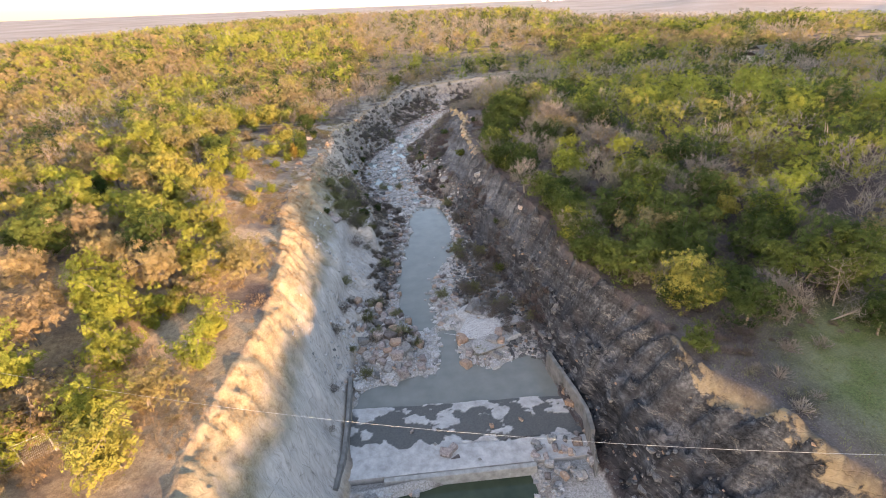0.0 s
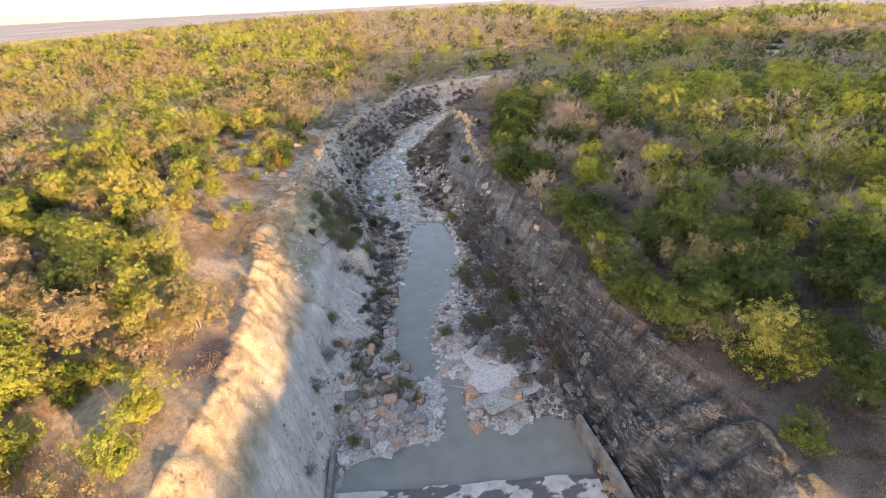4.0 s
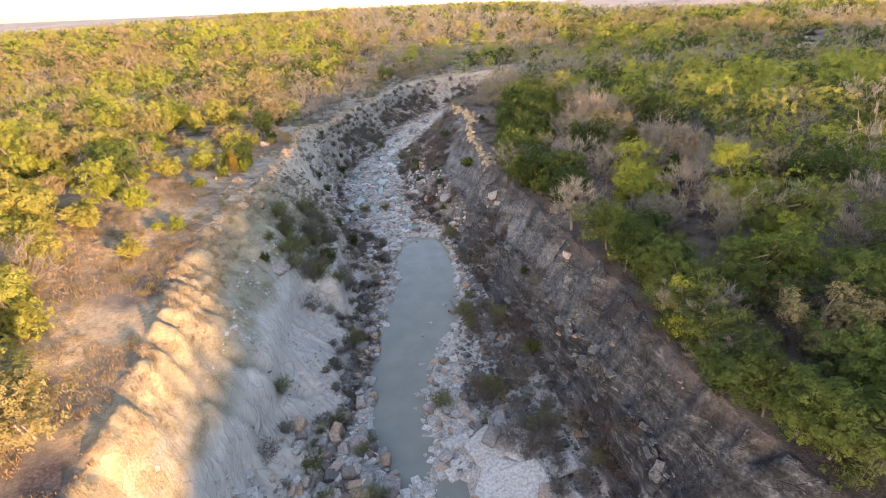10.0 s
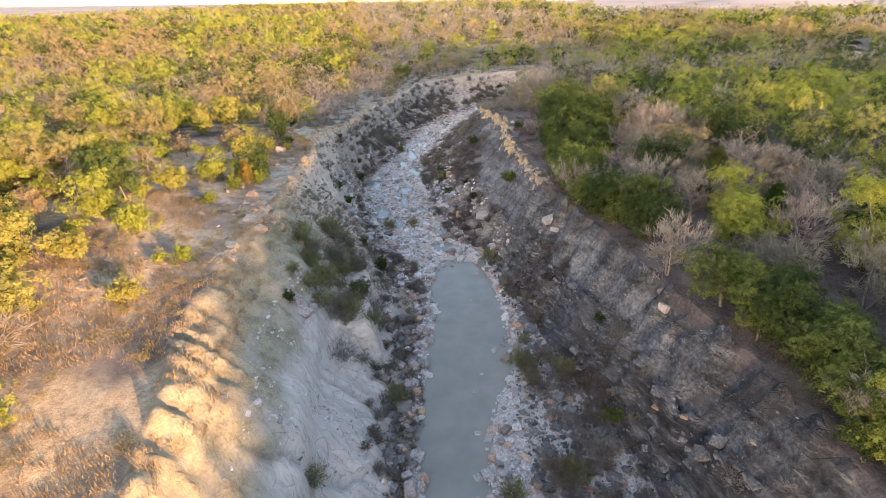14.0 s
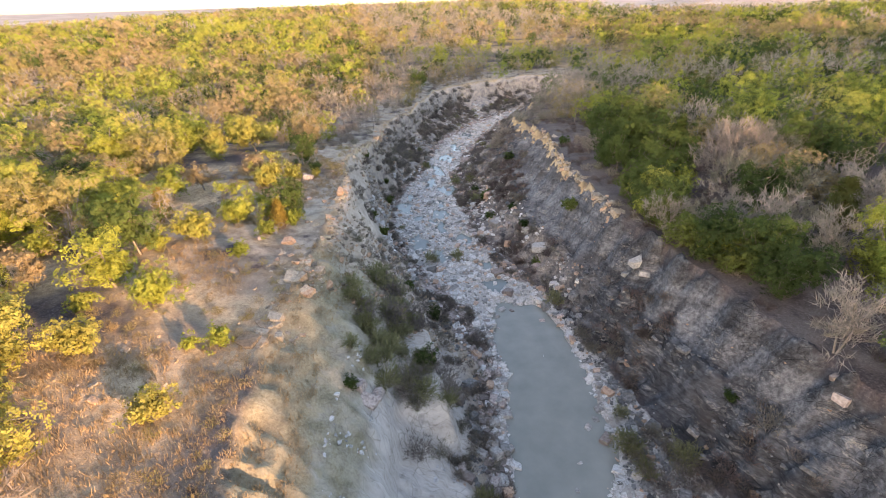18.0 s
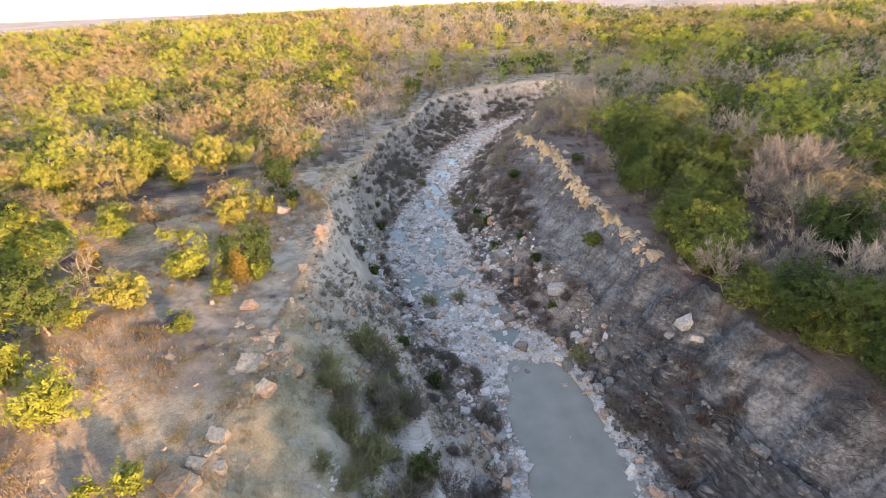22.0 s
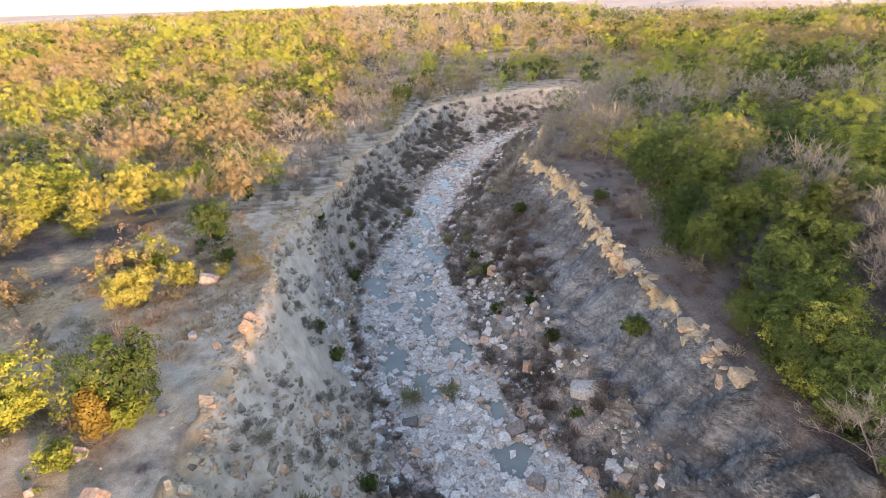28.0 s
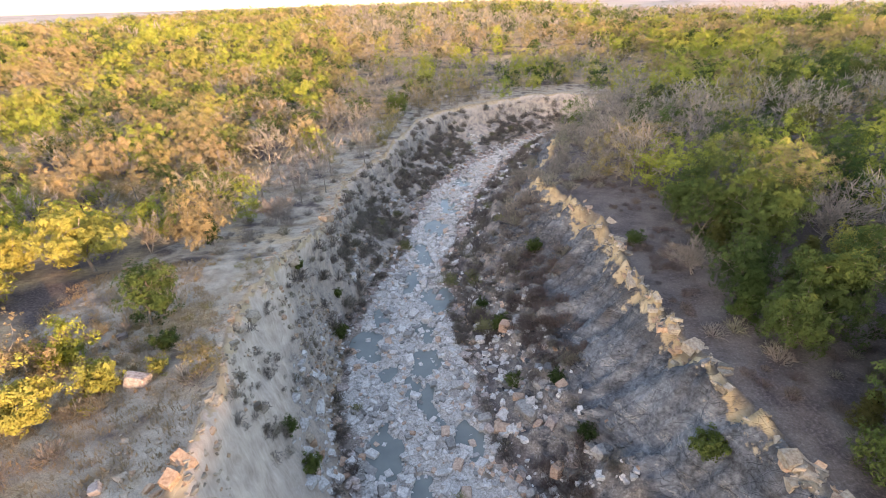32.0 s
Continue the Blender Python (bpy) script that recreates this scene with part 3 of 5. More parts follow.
GX = np.r_[-outward(40, 1.2, 1.12, 4600)[::-1], spread([(-39, -18, 0.8), (-18, 3, 0.27), (3, 12, 0.4), (12, 36, 0.27), (36, 70, 0.8)]), outward(70, 1.2, 1.12, 4700)]
GY = np.r_[-outward(20, 2, 1.2, 900)[::-1], spread([(-18, 12, 0.7), (12, 145, 0.34), (145, 230, 0.6)]), outward(230, 1.0, 1.09, 4700)]


def build_ground():
    gx, gy = np.meshgrid(GX, GY)
    z, wall, up, side, out = lie_of_land(gx, gy)
    nx, ny = len(GX), len(GY)
    ids = np.arange(nx * ny).reshape(ny, nx)
    quads = np.stack([ids[:-1, :-1], ids[:-1, 1:], ids[1:, 1:], ids[1:, :-1]], -1).reshape(-1, 4)
    me = joined_mesh("ground", np.stack([gx, gy, z], -1).reshape(-1, 3), [quads], True)
    d = np.hypot(gx - 15, gy - 90)
    masks = {
        "wall": np.where(out == -5, np.maximum(wall, 0.3), 0),
        "bed": np.where(out == -10, 1.0, 0),
        # left side raised so that tan reaches down over the sunlit slope
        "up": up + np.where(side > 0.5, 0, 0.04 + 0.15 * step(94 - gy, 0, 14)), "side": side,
        "capped": np.clip(np.where(side > 0.5, step(gy, 90, 102) + 0.6 * step(30 - gy, 0, 6), 0.85), 0, 1),
        "beige": 0.92 * step(gy, 78, 98),
        # covers the part of the left slope that the low sun strikes
        "ridge": np.where(side < 0.5, step(up + 0.12 * (fbm(gx * 0.4, gy * 0.4, 3, 99) - 0.5), 0.5, 0.62) * step(98 - gy, 0, 10), 0),
        "upper": step(up, 0.5, 0.6), "slate": np.where(side > 0.5, step(gy, 88, 102) * step(up, 0.42, 0.55), 0),
        "brow": np.where(side > 0.5, 0.05 * step(gy, 92, 102) + 0.05 * step(30 - gy, 0, 6), 0), "margin": np.where(out == -10, margin(gx, gy), 0),
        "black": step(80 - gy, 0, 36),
        "talus": np.where(side > 0.5, step(gy, 84, 100) * step(0.55 - up, 0, 0.15), step(gy, 96, 120) * step(0.55 + 0.38 * step(gy, 115, 135) - up, 0, 0.12)),
        "green": np.where((side > 0.5) & (gy < 40), step(1 - np.hypot((gx - 40) / 13, (gy - 16) / 16), 0, 0.5), 0),
        "bare": np.where((out > 0) & (out < 14), np.where(side > 0.5, 0.2, 0.25 + 0.75 * step(gy, 80, 95)), 0),
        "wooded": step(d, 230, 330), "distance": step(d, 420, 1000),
    }
    for name, values in masks.items():
        me.attributes.new(name, "FLOAT", "POINT").data.foreach_set("value", np.asarray(values, np.float32).ravel())
    return tagged(part("ground", me, GROUND), "pale grey shale ravine between dry grassy wooded banks", "ground", kind="structure")


build_ground()


def water_sheet(name, x0, y0, x1, y1, z, label, kind):
    me = joined_mesh(name, [(x0, y0, z), (x1, y0, z), (x1, y1, z), (x0, y1, z)], [[(0, 1, 2, 3)]])
    return tagged(part(name, me, kind), label, "water", kind="structure")


water_sheet("water", -8, 33.5, 22, 96.3, 0.0, "still grey-green pool between pale stones", WATER)
water_sheet("water_upper", -8, 96.3, 70, 215, 0.0, "shallow dark puddles between pale stones", WATER_CLEAR)
water_sheet("water_lower", -8, -60, 20, 28.5, -1.0, "dark green pool below the concrete sill", WATER_DARK)

# ---- plant parts ----
def tube_mesh(name, limbs, sides=5, extra=None):
    """Tapered limbs: each a list of points with a radius at its start and end."""
    verts, quads, base = [], [], 0
    ring = np.linspace(0, 2 * np.pi, sides, endpoint=False)
    for pts, r0, r1 in limbs:
        pts = np.asarray(pts, float)
        n = len(pts)
        for i in range(n):
            d = pts[min(i + 1, n - 1)] - pts[max(i - 1, 0)]
            d = d / (np.linalg.norm(d) + 1e-9)
            a = np.cross(d, (0.31, 0.95, 0.1))
            a = a / (np.linalg.norm(a) + 1e-9)
            b = np.cross(d, a)
            r = r0 + (r1 - r0) * i / (n - 1)
            verts.append(pts[i] + r * (np.cos(ring)[:, None] * a + np.sin(ring)[:, None] * b))
        for i in range(n - 1):
            k = np.arange(sides)
            s, e = base + i * sides, base + (i + 1) * sides
            quads.append(np.stack([s + k, s + (k + 1) % sides, e + (k + 1) % sides, e + k], 1))
        base += n * sides
    return joined_mesh(name, np.concatenate(verts), [np.concatenate(quads)], True)


def leaf_corners(centres, sizes, rng, out=None, long=1.25, loose=0.55):
    """Four corners for each small leaf spray, facing roughly outwards where a way is given."""
    n = len(centres)
    d = rng.normal(size=(n, 3))
    d /= np.linalg.norm(d, axis=1)[:, None] + 1e-9
    if out is not None:
        d = d * loose + out
        d /= np.linalg.norm(d, axis=1)[:, None] + 1e-9
    a = np.cross(d, rng.normal(size=(n, 3)))
    a /= np.linalg.norm(a, axis=1)[:, None] + 1e-9
    b = np.cross(d, a)
    s = np.broadcast_to(sizes, (n,))[:, None]
    a, b = a * s * 0.5 * long, b * s * 0.5
    skew = rng.uniform(-0.35, 0.35, (n, 1))
    return np.stack([centres - a, centres + skew * a - b, centres + a, centres - skew * a + b], 1)


def leaf_mesh(name, corners):
    n = len(corners)
    return joined_mesh(name, corners.reshape(-1, 3), [np.arange(4 * n).reshape(n, 4)])


def curved(a, b, rng, bend=0.12, n=4):
    a, b = np.asarray(a, float), np.asarray(b, float)
    length = np.linalg.norm(b - a)
    t = np.linspace(0, 1, n)[:, None]
    off = rng.normal(size=3) * bend * length
    return a + (b - a) * t + off * (t * (1 - t)) * 2


def tree_shape(rng, height, width, limbs, twigs, stems=1, crown_base=0.1):
    """Limbs of a spreading tree and the tips where leaves grow."""
    out, tips = [], []
    for s in range(stems):
        lean = rng.normal(size=2) * (0.06 if stems == 1 else 0.16) * height
        fork = np.array([lean[0], lean[1], height * rng.uniform(0.42, 0.55)])
        foot = np.array([*rng.normal(size=2) * (0.0 if stems == 1 else 0.18), -0.25])
        r = 0.028 * height / math.sqrt(stems)
        stem = curved(foot, fork, rng, 0.06, 5)
        out.append((stem, r, r * 0.6))
        top = fork + np.array([*rng.normal(size=2) * 0.1 * height, height * 0.36])
        out.append((curved(fork, top, rng, 0.1), r * 0.6, r * 0.15))
        tips.append(top)
        for k in range(max(3, limbs // stems)):
            ang = 2.4 * k + rng.uniform(-0.5, 0.5)
            start = stem[rng.integers(2, 5)] if rng.random() < 0.6 else fork + (top - fork) * rng.uniform(0.1, 0.6)
            reach = width * 0.5 * rng.uniform(0.55, 1.0)
            z = height * rng.uniform(crown_base, 0.92)
            edge = math.sqrt(max(0.15, 1 - ((z / height - 0.55) / 0.48) ** 2))
            tip = np.array([math.cos(ang) * reach * edge + fork[0], math.sin(ang) * reach * edge + fork[1], max(z, start[2] - 0.34 * height)])
            limb = curved(start, tip, rng, 0.15)
            out.append((limb, r * 0.42, r * 0.08))
            tips.append(tip)
            for j in range(twigs):
                a = limb[rng.integers(1, 4)]
                v = rng.normal(size=3) * 0.13 * width
                v[2] = abs(v[2]) * 0.9
                out.append((curved(a, a + v, rng, 0.15, 3), r * 0.13, r * 0.03))
                tips.append(a + v)
    return out, np.array(tips)


def unit(v):
    return v / (np.linalg.norm(v, axis=-1, keepdims=True) + 1e-9)


def crown_corners(rng, tips, per_tip, spread_by, size):
    """Leaf sprays on the skins of small lobes round the tips of the limbs."""
    tips = np.asarray(tips)
    middle = tips.mean(0) - (0, 0, 0.25 * np.ptp(tips[:, 2]))
    lobe = np.repeat(tips, per_tip, 0)
    way = unit(rng.normal(size=lobe.shape))
    r = spread_by * rng.uniform(0.55, 1.25, (len(lobe), 1)) * np.repeat(rng.uniform(0.6, 1.35, (len(tips), 1)), per_tip, 0)
    c = lobe + way * r * np.array([1, 1, 0.9])
    out = unit(way * 0.7 + unit(c - middle) * 0.9)
    return leaf_corners(c, rng.uniform(0.6, 1.4, len(c)) * size, rng, out, 1.25, 0.65)


def twig_corners(rng, foot, tip, width):
    """A thin tapered sliver from each foot to each tip."""
    foot, tip = np.asarray(foot, float), np.asarray(tip, float)
    side = unit(np.cross(tip - foot, rng.normal(size=foot.shape))) * np.broadcast_to(width, (len(foot),))[:, None] * 0.5
    knee = foot + (tip - foot) * 0.35 + rng.normal(size=foot.shape) * 0.06 * np.linalg.norm(tip - foot, axis=1)[:, None]
    return np.stack([foot, knee + side, tip, knee - side], 1)


def twig_crown(rng, tips, per_tip, length, width):
    """Fine bare twigs that fan out and up from the tips of the limbs."""
    tips = np.asarray(tips)
    middle = tips.mean(0) - (0, 0, 0.4 * np.ptp(tips[:, 2]))
    foot = np.repeat(tips, per_tip, 0)
    way = unit(unit(foot - middle) + rng.normal(size=foot.shape) * 0.6 + (0, 0, 0.25))
    foot = foot - way * length * 0.3 + rng.normal(size=foot.shape) * 0.12
    return twig_corners(rng, foot, foot + way * length * rng.uniform(0.5, 1.3, (len(foot), 1)), width)


def make_plant(name, label, category, trunk, crown, bark, leaf, group):
    """A plant standing at its base: a trunk and a crown."""
    thing = tagged(new(name), label, category, group)
    part("trunk", trunk, bark, thing)
    if crown is not None:
        part("crown", crown, leaf, thing)
    return thing


def oak(seed, leaf, label, height=5.9, width=5.2, per=30, size=0.42, limbs=15, twigs=3, stems=1, bark=None, name="oak_tree", loose=0.15, bare=False):
    rng = np.random.default_rng(seed)
    shape, tips = tree_shape(rng, height, width, limbs, twigs, stems)
    crown = leaf_mesh("crown", twig_crown(rng, tips, per, 0.85, 0.05) if bare else crown_corners(rng, tips, per, loose * width, size))
    return make_plant(name, label, "tree", tube_mesh("trunk", shape, 3), crown, bark or BARK, leaf, "trees on the ravine banks")


def bare_tree(seed, label, height=5.0, width=4.4):
    rng = np.random.default_rng(seed)
    shape, tips = tree_shape(rng, height, width, 16, 9, 2)
    for tip in tips[::2]:
        for j in range(2):
            v = rng.normal(size=3) * 0.45
            v[2] = abs(v[2])
            shape.append((curved(tip, tip + v, rng, 0.1, 3), 0.012, 0.005))
    return make_plant("bare_tree", label, "tree", tube_mesh("trunk", shape, 3), None, TWIG, None, "trees on the ravine banks")


def juniper(seed, leaf, label, height=4.2, width=2.4):
    rng = np.random.default_rng(seed)
    shape, c = [(curved((0, 0, -0.2), (0, 0, height * 0.9), rng, 0.03, 5), 0.1, 0.02)], []
    for k in range(46):
        z = height * (0.06 + 0.92 * (k / 46) ** 0.9)
        reach = width * 0.5 * (1 - (z / height) ** 1.5) * rng.uniform(0.7, 1.12) + 0.1
        ang = 2.4 * k
        tip = np.array([math.cos(ang) * reach, math.sin(ang) * reach, z + reach * 0.55])
        shape.append((curved((0, 0, z), tip, rng, 0.08, 3), 0.02, 0.006))
        t = rng.uniform(0.35, 1.05, (17, 1))
        c.append(np.array([0, 0, z]) + (tip - (0, 0, z)) * t + rng.normal(size=(17, 3)) * 0.13)
    c = np.concatenate(c)
    crown = leaf_mesh("crown", leaf_corners(c, rng.uniform(0.25, 0.48, len(c)), rng, unit(c * (1, 1, 0.2)), 1.5))
    return make_plant("juniper", label, "tree", tube_mesh("trunk", shape, 3), crown, BARK, leaf, "trees on the ravine banks")


def shrub(seed, leaf, label, height=1.5, width=1.9, stems=12, per=9, size=0.26, name="shrub", bare=False):
    rng = np.random.default_rng(seed)
    shape, tips = [], []
    for k in range(stems):
        ang, reach = 2.4 * k, width * 0.5 * math.sqrt((k + 0.5) / stems)
        tip = np.array([math.cos(ang) * reach, math.sin(ang) * reach, height * rng.uniform(0.6, 1.0) * (1.05 - 0.35 * reach / width)])
        stem = curved((0.1 * tip[0], 0.1 * tip[1], -0.15), tip, rng, 0.15)
        shape.append((stem, 0.022, 0.006))
        tips += [tip, stem[2]]
        for j in range(3):
            a = stem[rng.integers(1, 4)]
            v = rng.normal(size=3) * 0.22 * width
            v[2] = abs(v[2])
            if j == 0:
                shape.append((curved(a, a + v, rng, 0.1, 3), 0.009, 0.003))
            tips.append(a + v)
    crown = leaf_mesh("crown", twig_crown(rng, np.array(tips), per, 0.42, 0.045) if bare else crown_corners(rng, np.array(tips), per, 0.14 * width, size))
    return make_plant(name, label, "shrub", tube_mesh("trunk", shape, 3), crown, TWIG, leaf, "shrubs on the ravine slopes")


STORE = pose(0, -300, -60)
KINDS = {}


def keep(kind, things):
    KINDS[kind] = things
    for t in things:
        t.matrix_basis = STORE


keep("green", [oak(11 + k, LEAF_GREEN, "spreading oak with fresh green spring leaves") for k in range(4)])
keep("yellow", [oak(31 + k, LEAF_YELLOW, "oak with young yellow-green leaves", 5.4, 5.0, 28) for k in range(3)])
keep("bud", [oak(51 + k, LEAF_BUD, "budding oak with thin brownish crown", 5.2, 5.4, 20, 0.36, 12, 5, 2, TWIG, loose=0.11) for k in range(3)])
keep("grey", [oak(71 + k, LEAF_GREY, "almost leafless grey tree with fine twigs", 4.8, 4.8, 15, 0.3, 12, 6, 2, TWIG, bare=True) for k in range(2)])
keep("bare", [bare_tree(81 + k, "leafless tree with pale grey branches") for k in range(2)])
keep("juniper", [juniper(91 + k, LEAF_DARK, "dark green upright juniper") for k in range(2)])
keep("rust", [juniper(95, LEAF_RUST, "rust-orange upright juniper beside a green oak", 3.6, 2.0)])
keep("brush", [shrub(101 + k, LEAF_BRUSH, "dry grey-brown twiggy shrub on the slope", bare=True) for k in range(3)])
keep("green_shrub", [shrub(111 + k, LEAF_GREEN, "round green shrub on the slope", 1.6, 1.8, 12, 14, 0.28) for k in range(2)])
keep("yellow_shrub", [shrub(121 + k, LEAF_YELLOW, "round yellow-green bush on the bank", 2.2, 2.6, 14, 17, 0.34) for k in range(2)])
keep("reeds", [shrub(131, GRASS_GREEN, "clump of olive-green reeds by the water", 1.1, 1.4, 14, 9, 0.16, "reed_clump", True)])
placer = np.random.default_rng(7)
USED = set()


def plant(kind, x, y, scale=1.0, z=None, turn=None):
    """Stands one plant of a kind on the ground; the stored first of each kind is used before copies are made."""
    options = KINDS[kind]
    first = options[int(placer.integers(len(options)))]
    turn = placer.uniform(0, 2 * math.pi) if turn is None else turn
    s = scale * placer.uniform(0.92, 1.08)
    m = Matrix.LocRotScale((x, y, (spot(x, y) if z is None else z) - 0.05), Euler((placer.normal() * 0.05, placer.normal() * 0.05, turn)), None)
    if first.name not in USED:
        USED.add(first.name)
        ob = first
        ob.matrix_basis = m
    else:
        ob = copy_thing(first, m)
    ob.scale = (s, s, s * placer.uniform(0.9, 1.1))
    return ob


# trees that stand out, by their place on the banks: kind, x, y, scale
LANDMARKS = [
    ("green", -12.6, 98.2, 0.72), ("rust", -13.4, 95.6, 0.85), ("yellow", -14.2, 97.4, 0.55), ("yellow", -18.1, 97.2, 0.82), ("yellow_shrub", -20.4, 91.5, 1.15),
    ("yellow", -23.4, 66.4, 1.1), ("yellow", -26.5, 68.5, 1.0), ("yellow", -24.2, 83.4, 0.85), ("yellow_shrub", -20.7, 81.1, 1.1), ("yellow_shrub", -23.4, 75.5, 1.0),
    ("bud", -30, 84, 0.6), ("yellow", -31.2, 80.5, 0.8), ("bud", -17.2, 113.0, 0.75), ("yellow", -16.3, 115.2, 0.6), ("bud", -24, 109, 0.75), ("yellow", -27, 107, 0.75), ("bud", -30, 113, 0.9), ("grey", -20.5, 104, 0.6), ("rust", -24.6, 96.5, 1.0),
    ("green", 31.8, 27.8, 0.9), ("green_shrub", 25.3, 25.6, 1.25), ("bare", 39, 26, 0.9), ("bare", 50, 34.9, 1.4), ("bud", 51.5, 36, 1.0), ("green", 40.5, 23.2, 0.7),
    ("green", 27.3, 38.4, 0.9), ("green", 34, 38.8, 1.05), ("green", 41.5, 39.2, 1.0), ("green", 27.9, 62.0, 0.95), ("green", 34.7, 46.5, 1.0), ("green", 28.2, 77.7, 0.85),
    ("green", 28.3, 87.3, 0.9), ("green", 28, 80.2, 0.9), ("green", 29.2, 73.5, 1.0), ("green", 29.0, 57.5, 0.95), ("yellow", 33, 69.5, 1.0), ("bare", 29, 69, 0.9),
    ("green", 27.8, 91.5, 0.9), ("juniper", 28.8, 98.6, 0.75), ("green", 37.6, 116.5, 1.15), ("juniper", 36.8, 111.0, 1.1), ("juniper", 36.3, 119.0, 1.0), ("green_shrub", 30.8, 123.5, 0.9),
    ("green", 17.2, 199.0, 1.0), ("yellow_shrub", -16.3, 109.4, 1.2), ("green", -12.6, 118.6, 0.85), ("green_shrub", -10.6, 115.4, 0.9), ("bud", -7.6, 112.2, 0.4),
    ("yellow", -17.4, 50.4, 0.8), ("bud", -17.6, 43.0, 0.7), ("yellow", -16.4, 38.4, 0.75), ("yellow", -27.6, 44.8, 0.95), ("green", -24.2, 53.0, 0.9), ("yellow", -20.6, 50.6, 0.85), ("green", -36, 53.5, 1.1),
    ("green", 30.4, 41.5, 1.0), ("green", 36.0, 43.6, 1.05), ("bud", 32.5, 46.0, 1.0), ("green", 31.0, 51.0, 1.1), ("grey", 28.3, 48.5, 0.9), ("yellow", 35.2, 53.0, 1.1), ("green", 45.5, 41.0, 1.1), ("bare", 41.0, 27.5, 1.0),
    ("green", 27.2, 47.4, 0.85), ("grey", 26.6, 44.2, 0.75), ("green", 27.6, 51.6, 0.9), ("green", 28.6, 54.6, 0.9), ("green_shrub", 25.9, 46.0, 1.0), ("green_shrub", 26.0, 49.4, 0.9),
    ("green", 36.2, 121.5, 1.1), ("green", 33.0, 112.4, 0.9), ("green", 30.4, 105.0, 1.0), ("juniper", 30.6, 109.0, 1.1), ("green", 30.0, 98.0, 1.0), ("green", 33.8, 106.6, 1.2), ("green", 28.8, 94.0, 0.9), ("green", 33.5, 100.5, 1.1), ("yellow", 32.0, 94.5, 0.9),
    ("yellow", -25.4, 40.4, 1.05), ("yellow_shrub", -22.2, 40.2, 0.6), ("yellow", -25.4, 57.5, 1.15), ("yellow", -28, 60, 1.1), ("yellow", -18.2, 46.0, 0.8), ("yellow", -16.2, 34.0, 0.7),
    ("yellow", -22.6, 28.6, 1.0), ("yellow", -19.5, 24.5, 0.9), ("yellow", -27.5, 25.0, 1.1), ("yellow", -23.5, 35.0, 0.9), ("yellow", -30.5, 33.0, 1.0), ("bud", -19.6, 30.0, 0.85), ("bud", -34.3, 46.8, 1.1), ("bud", -31.3, 38.8, 1.1), ("bud", -26.8, 30.2, 1.0), ("bud", -21.2, 52.5, 0.75),
]
for kind, x, y, s in LANDMARKS:
    plant(kind, x - (1.8 if 25.5 < x < 29.5 and 36 < y < 96 else 0.0), y, s)
edge = np.random.default_rng(17)
for y in np.r_[np.arange(31, 61, 1.5), np.arange(76, 97, 1.8)]:
    x = float(along(y, [29, 36, 44, 51, 60, 70, 78, 88, 100], [26.5, 25.0, 23.2, 22.8, 24.1, 24.3, 23.6, 23.7, 24.4])) + float(edge.uniform(0.8, 4.4))
    kind = ("green", "green", "grey", "green_shrub", "green", "green", "yellow", "grey")[int(edge.integers(8))]
    plant(kind, x, float(y), float(edge.uniform(0.55, 0.95)) * (1.5 if kind == "green_shrub" else 1))


# ---- woods on both banks ----
def tree_sites(x0, x1, y0, y1, pitch, rng):
    gx, gy = np.meshgrid(np.arange(x0, x1, pitch), np.arange(y0, y1, pitch))
    gx, gy = gx + rng.uniform(-0.45, 0.45, gx.shape) * pitch, gy + rng.uniform(-0.45, 0.45, gy.shape) * pitch
    return gx.ravel(), gy.ravel()


def wood_chance(x, y, side, out):
    """How thick the woods stand: clearings along the rims and patches inside."""
    patch = fbm(x * 0.05, y * 0.05, 2, 77)
    left_edge = along(y, [20, 40, 48, 58, 90, 98, 106, 116, 124, 132, 142, 155, 170], [2, 1.5, 3, 8, 11, 18, 23, 21, 14, 9, 4, 1.5, 0.6])
    right_edge = along(y, [5, 20, 28, 36, 90, 100, 118, 130, 145, 160], [26, 12, 4, 1.0, 0.6, 2.0, 4.5, 8, 7, 0.6])
    edge = np.where(side > 0.5, right_edge, left_edge)
    return np.where(out < edge, 0.0, np.where(patch < 0.3, 0.5, 0.98))


KIND_LIST = ["green", "yellow", "bud", "grey", "bare", "juniper"]


def kind_of(x, y, side, rng):
    tone = fbm(x * 0.03, y * 0.03, 2, 88) + rng.normal(size=x.shape) * 0.22
    tone = tone + np.where((side < 0.5) & (y < 75), 0.09, 0)
    k = np.where(tone < 0.43, 2, np.where(tone < 0.48, 3, np.where(tone < 0.55, 0, 1)))
    shady = np.where(tone < 0.42, 3, np.where(tone < 0.49, 2, np.where(tone < 0.53, 5, np.where(tone < 0.70, 0, 1))))
    k = np.where(side > 0.5, shady, k)
    grey_belt = (y > 118) & (np.abs(x - along(y, [118, 150, 180, 205, 260], [11, 14, 28, 48, 60])) < along(y, [118, 150, 190, 240], [24, 30, 42, 50]))
    k = np.where(grey_belt & (rng.random(x.shape) < 0.62), 3, k)
    k = np.where((rng.random(x.shape) < 0.045), 5, k)
    k = np.where((rng.random(x.shape) < 0.05), 4, k)
    return k


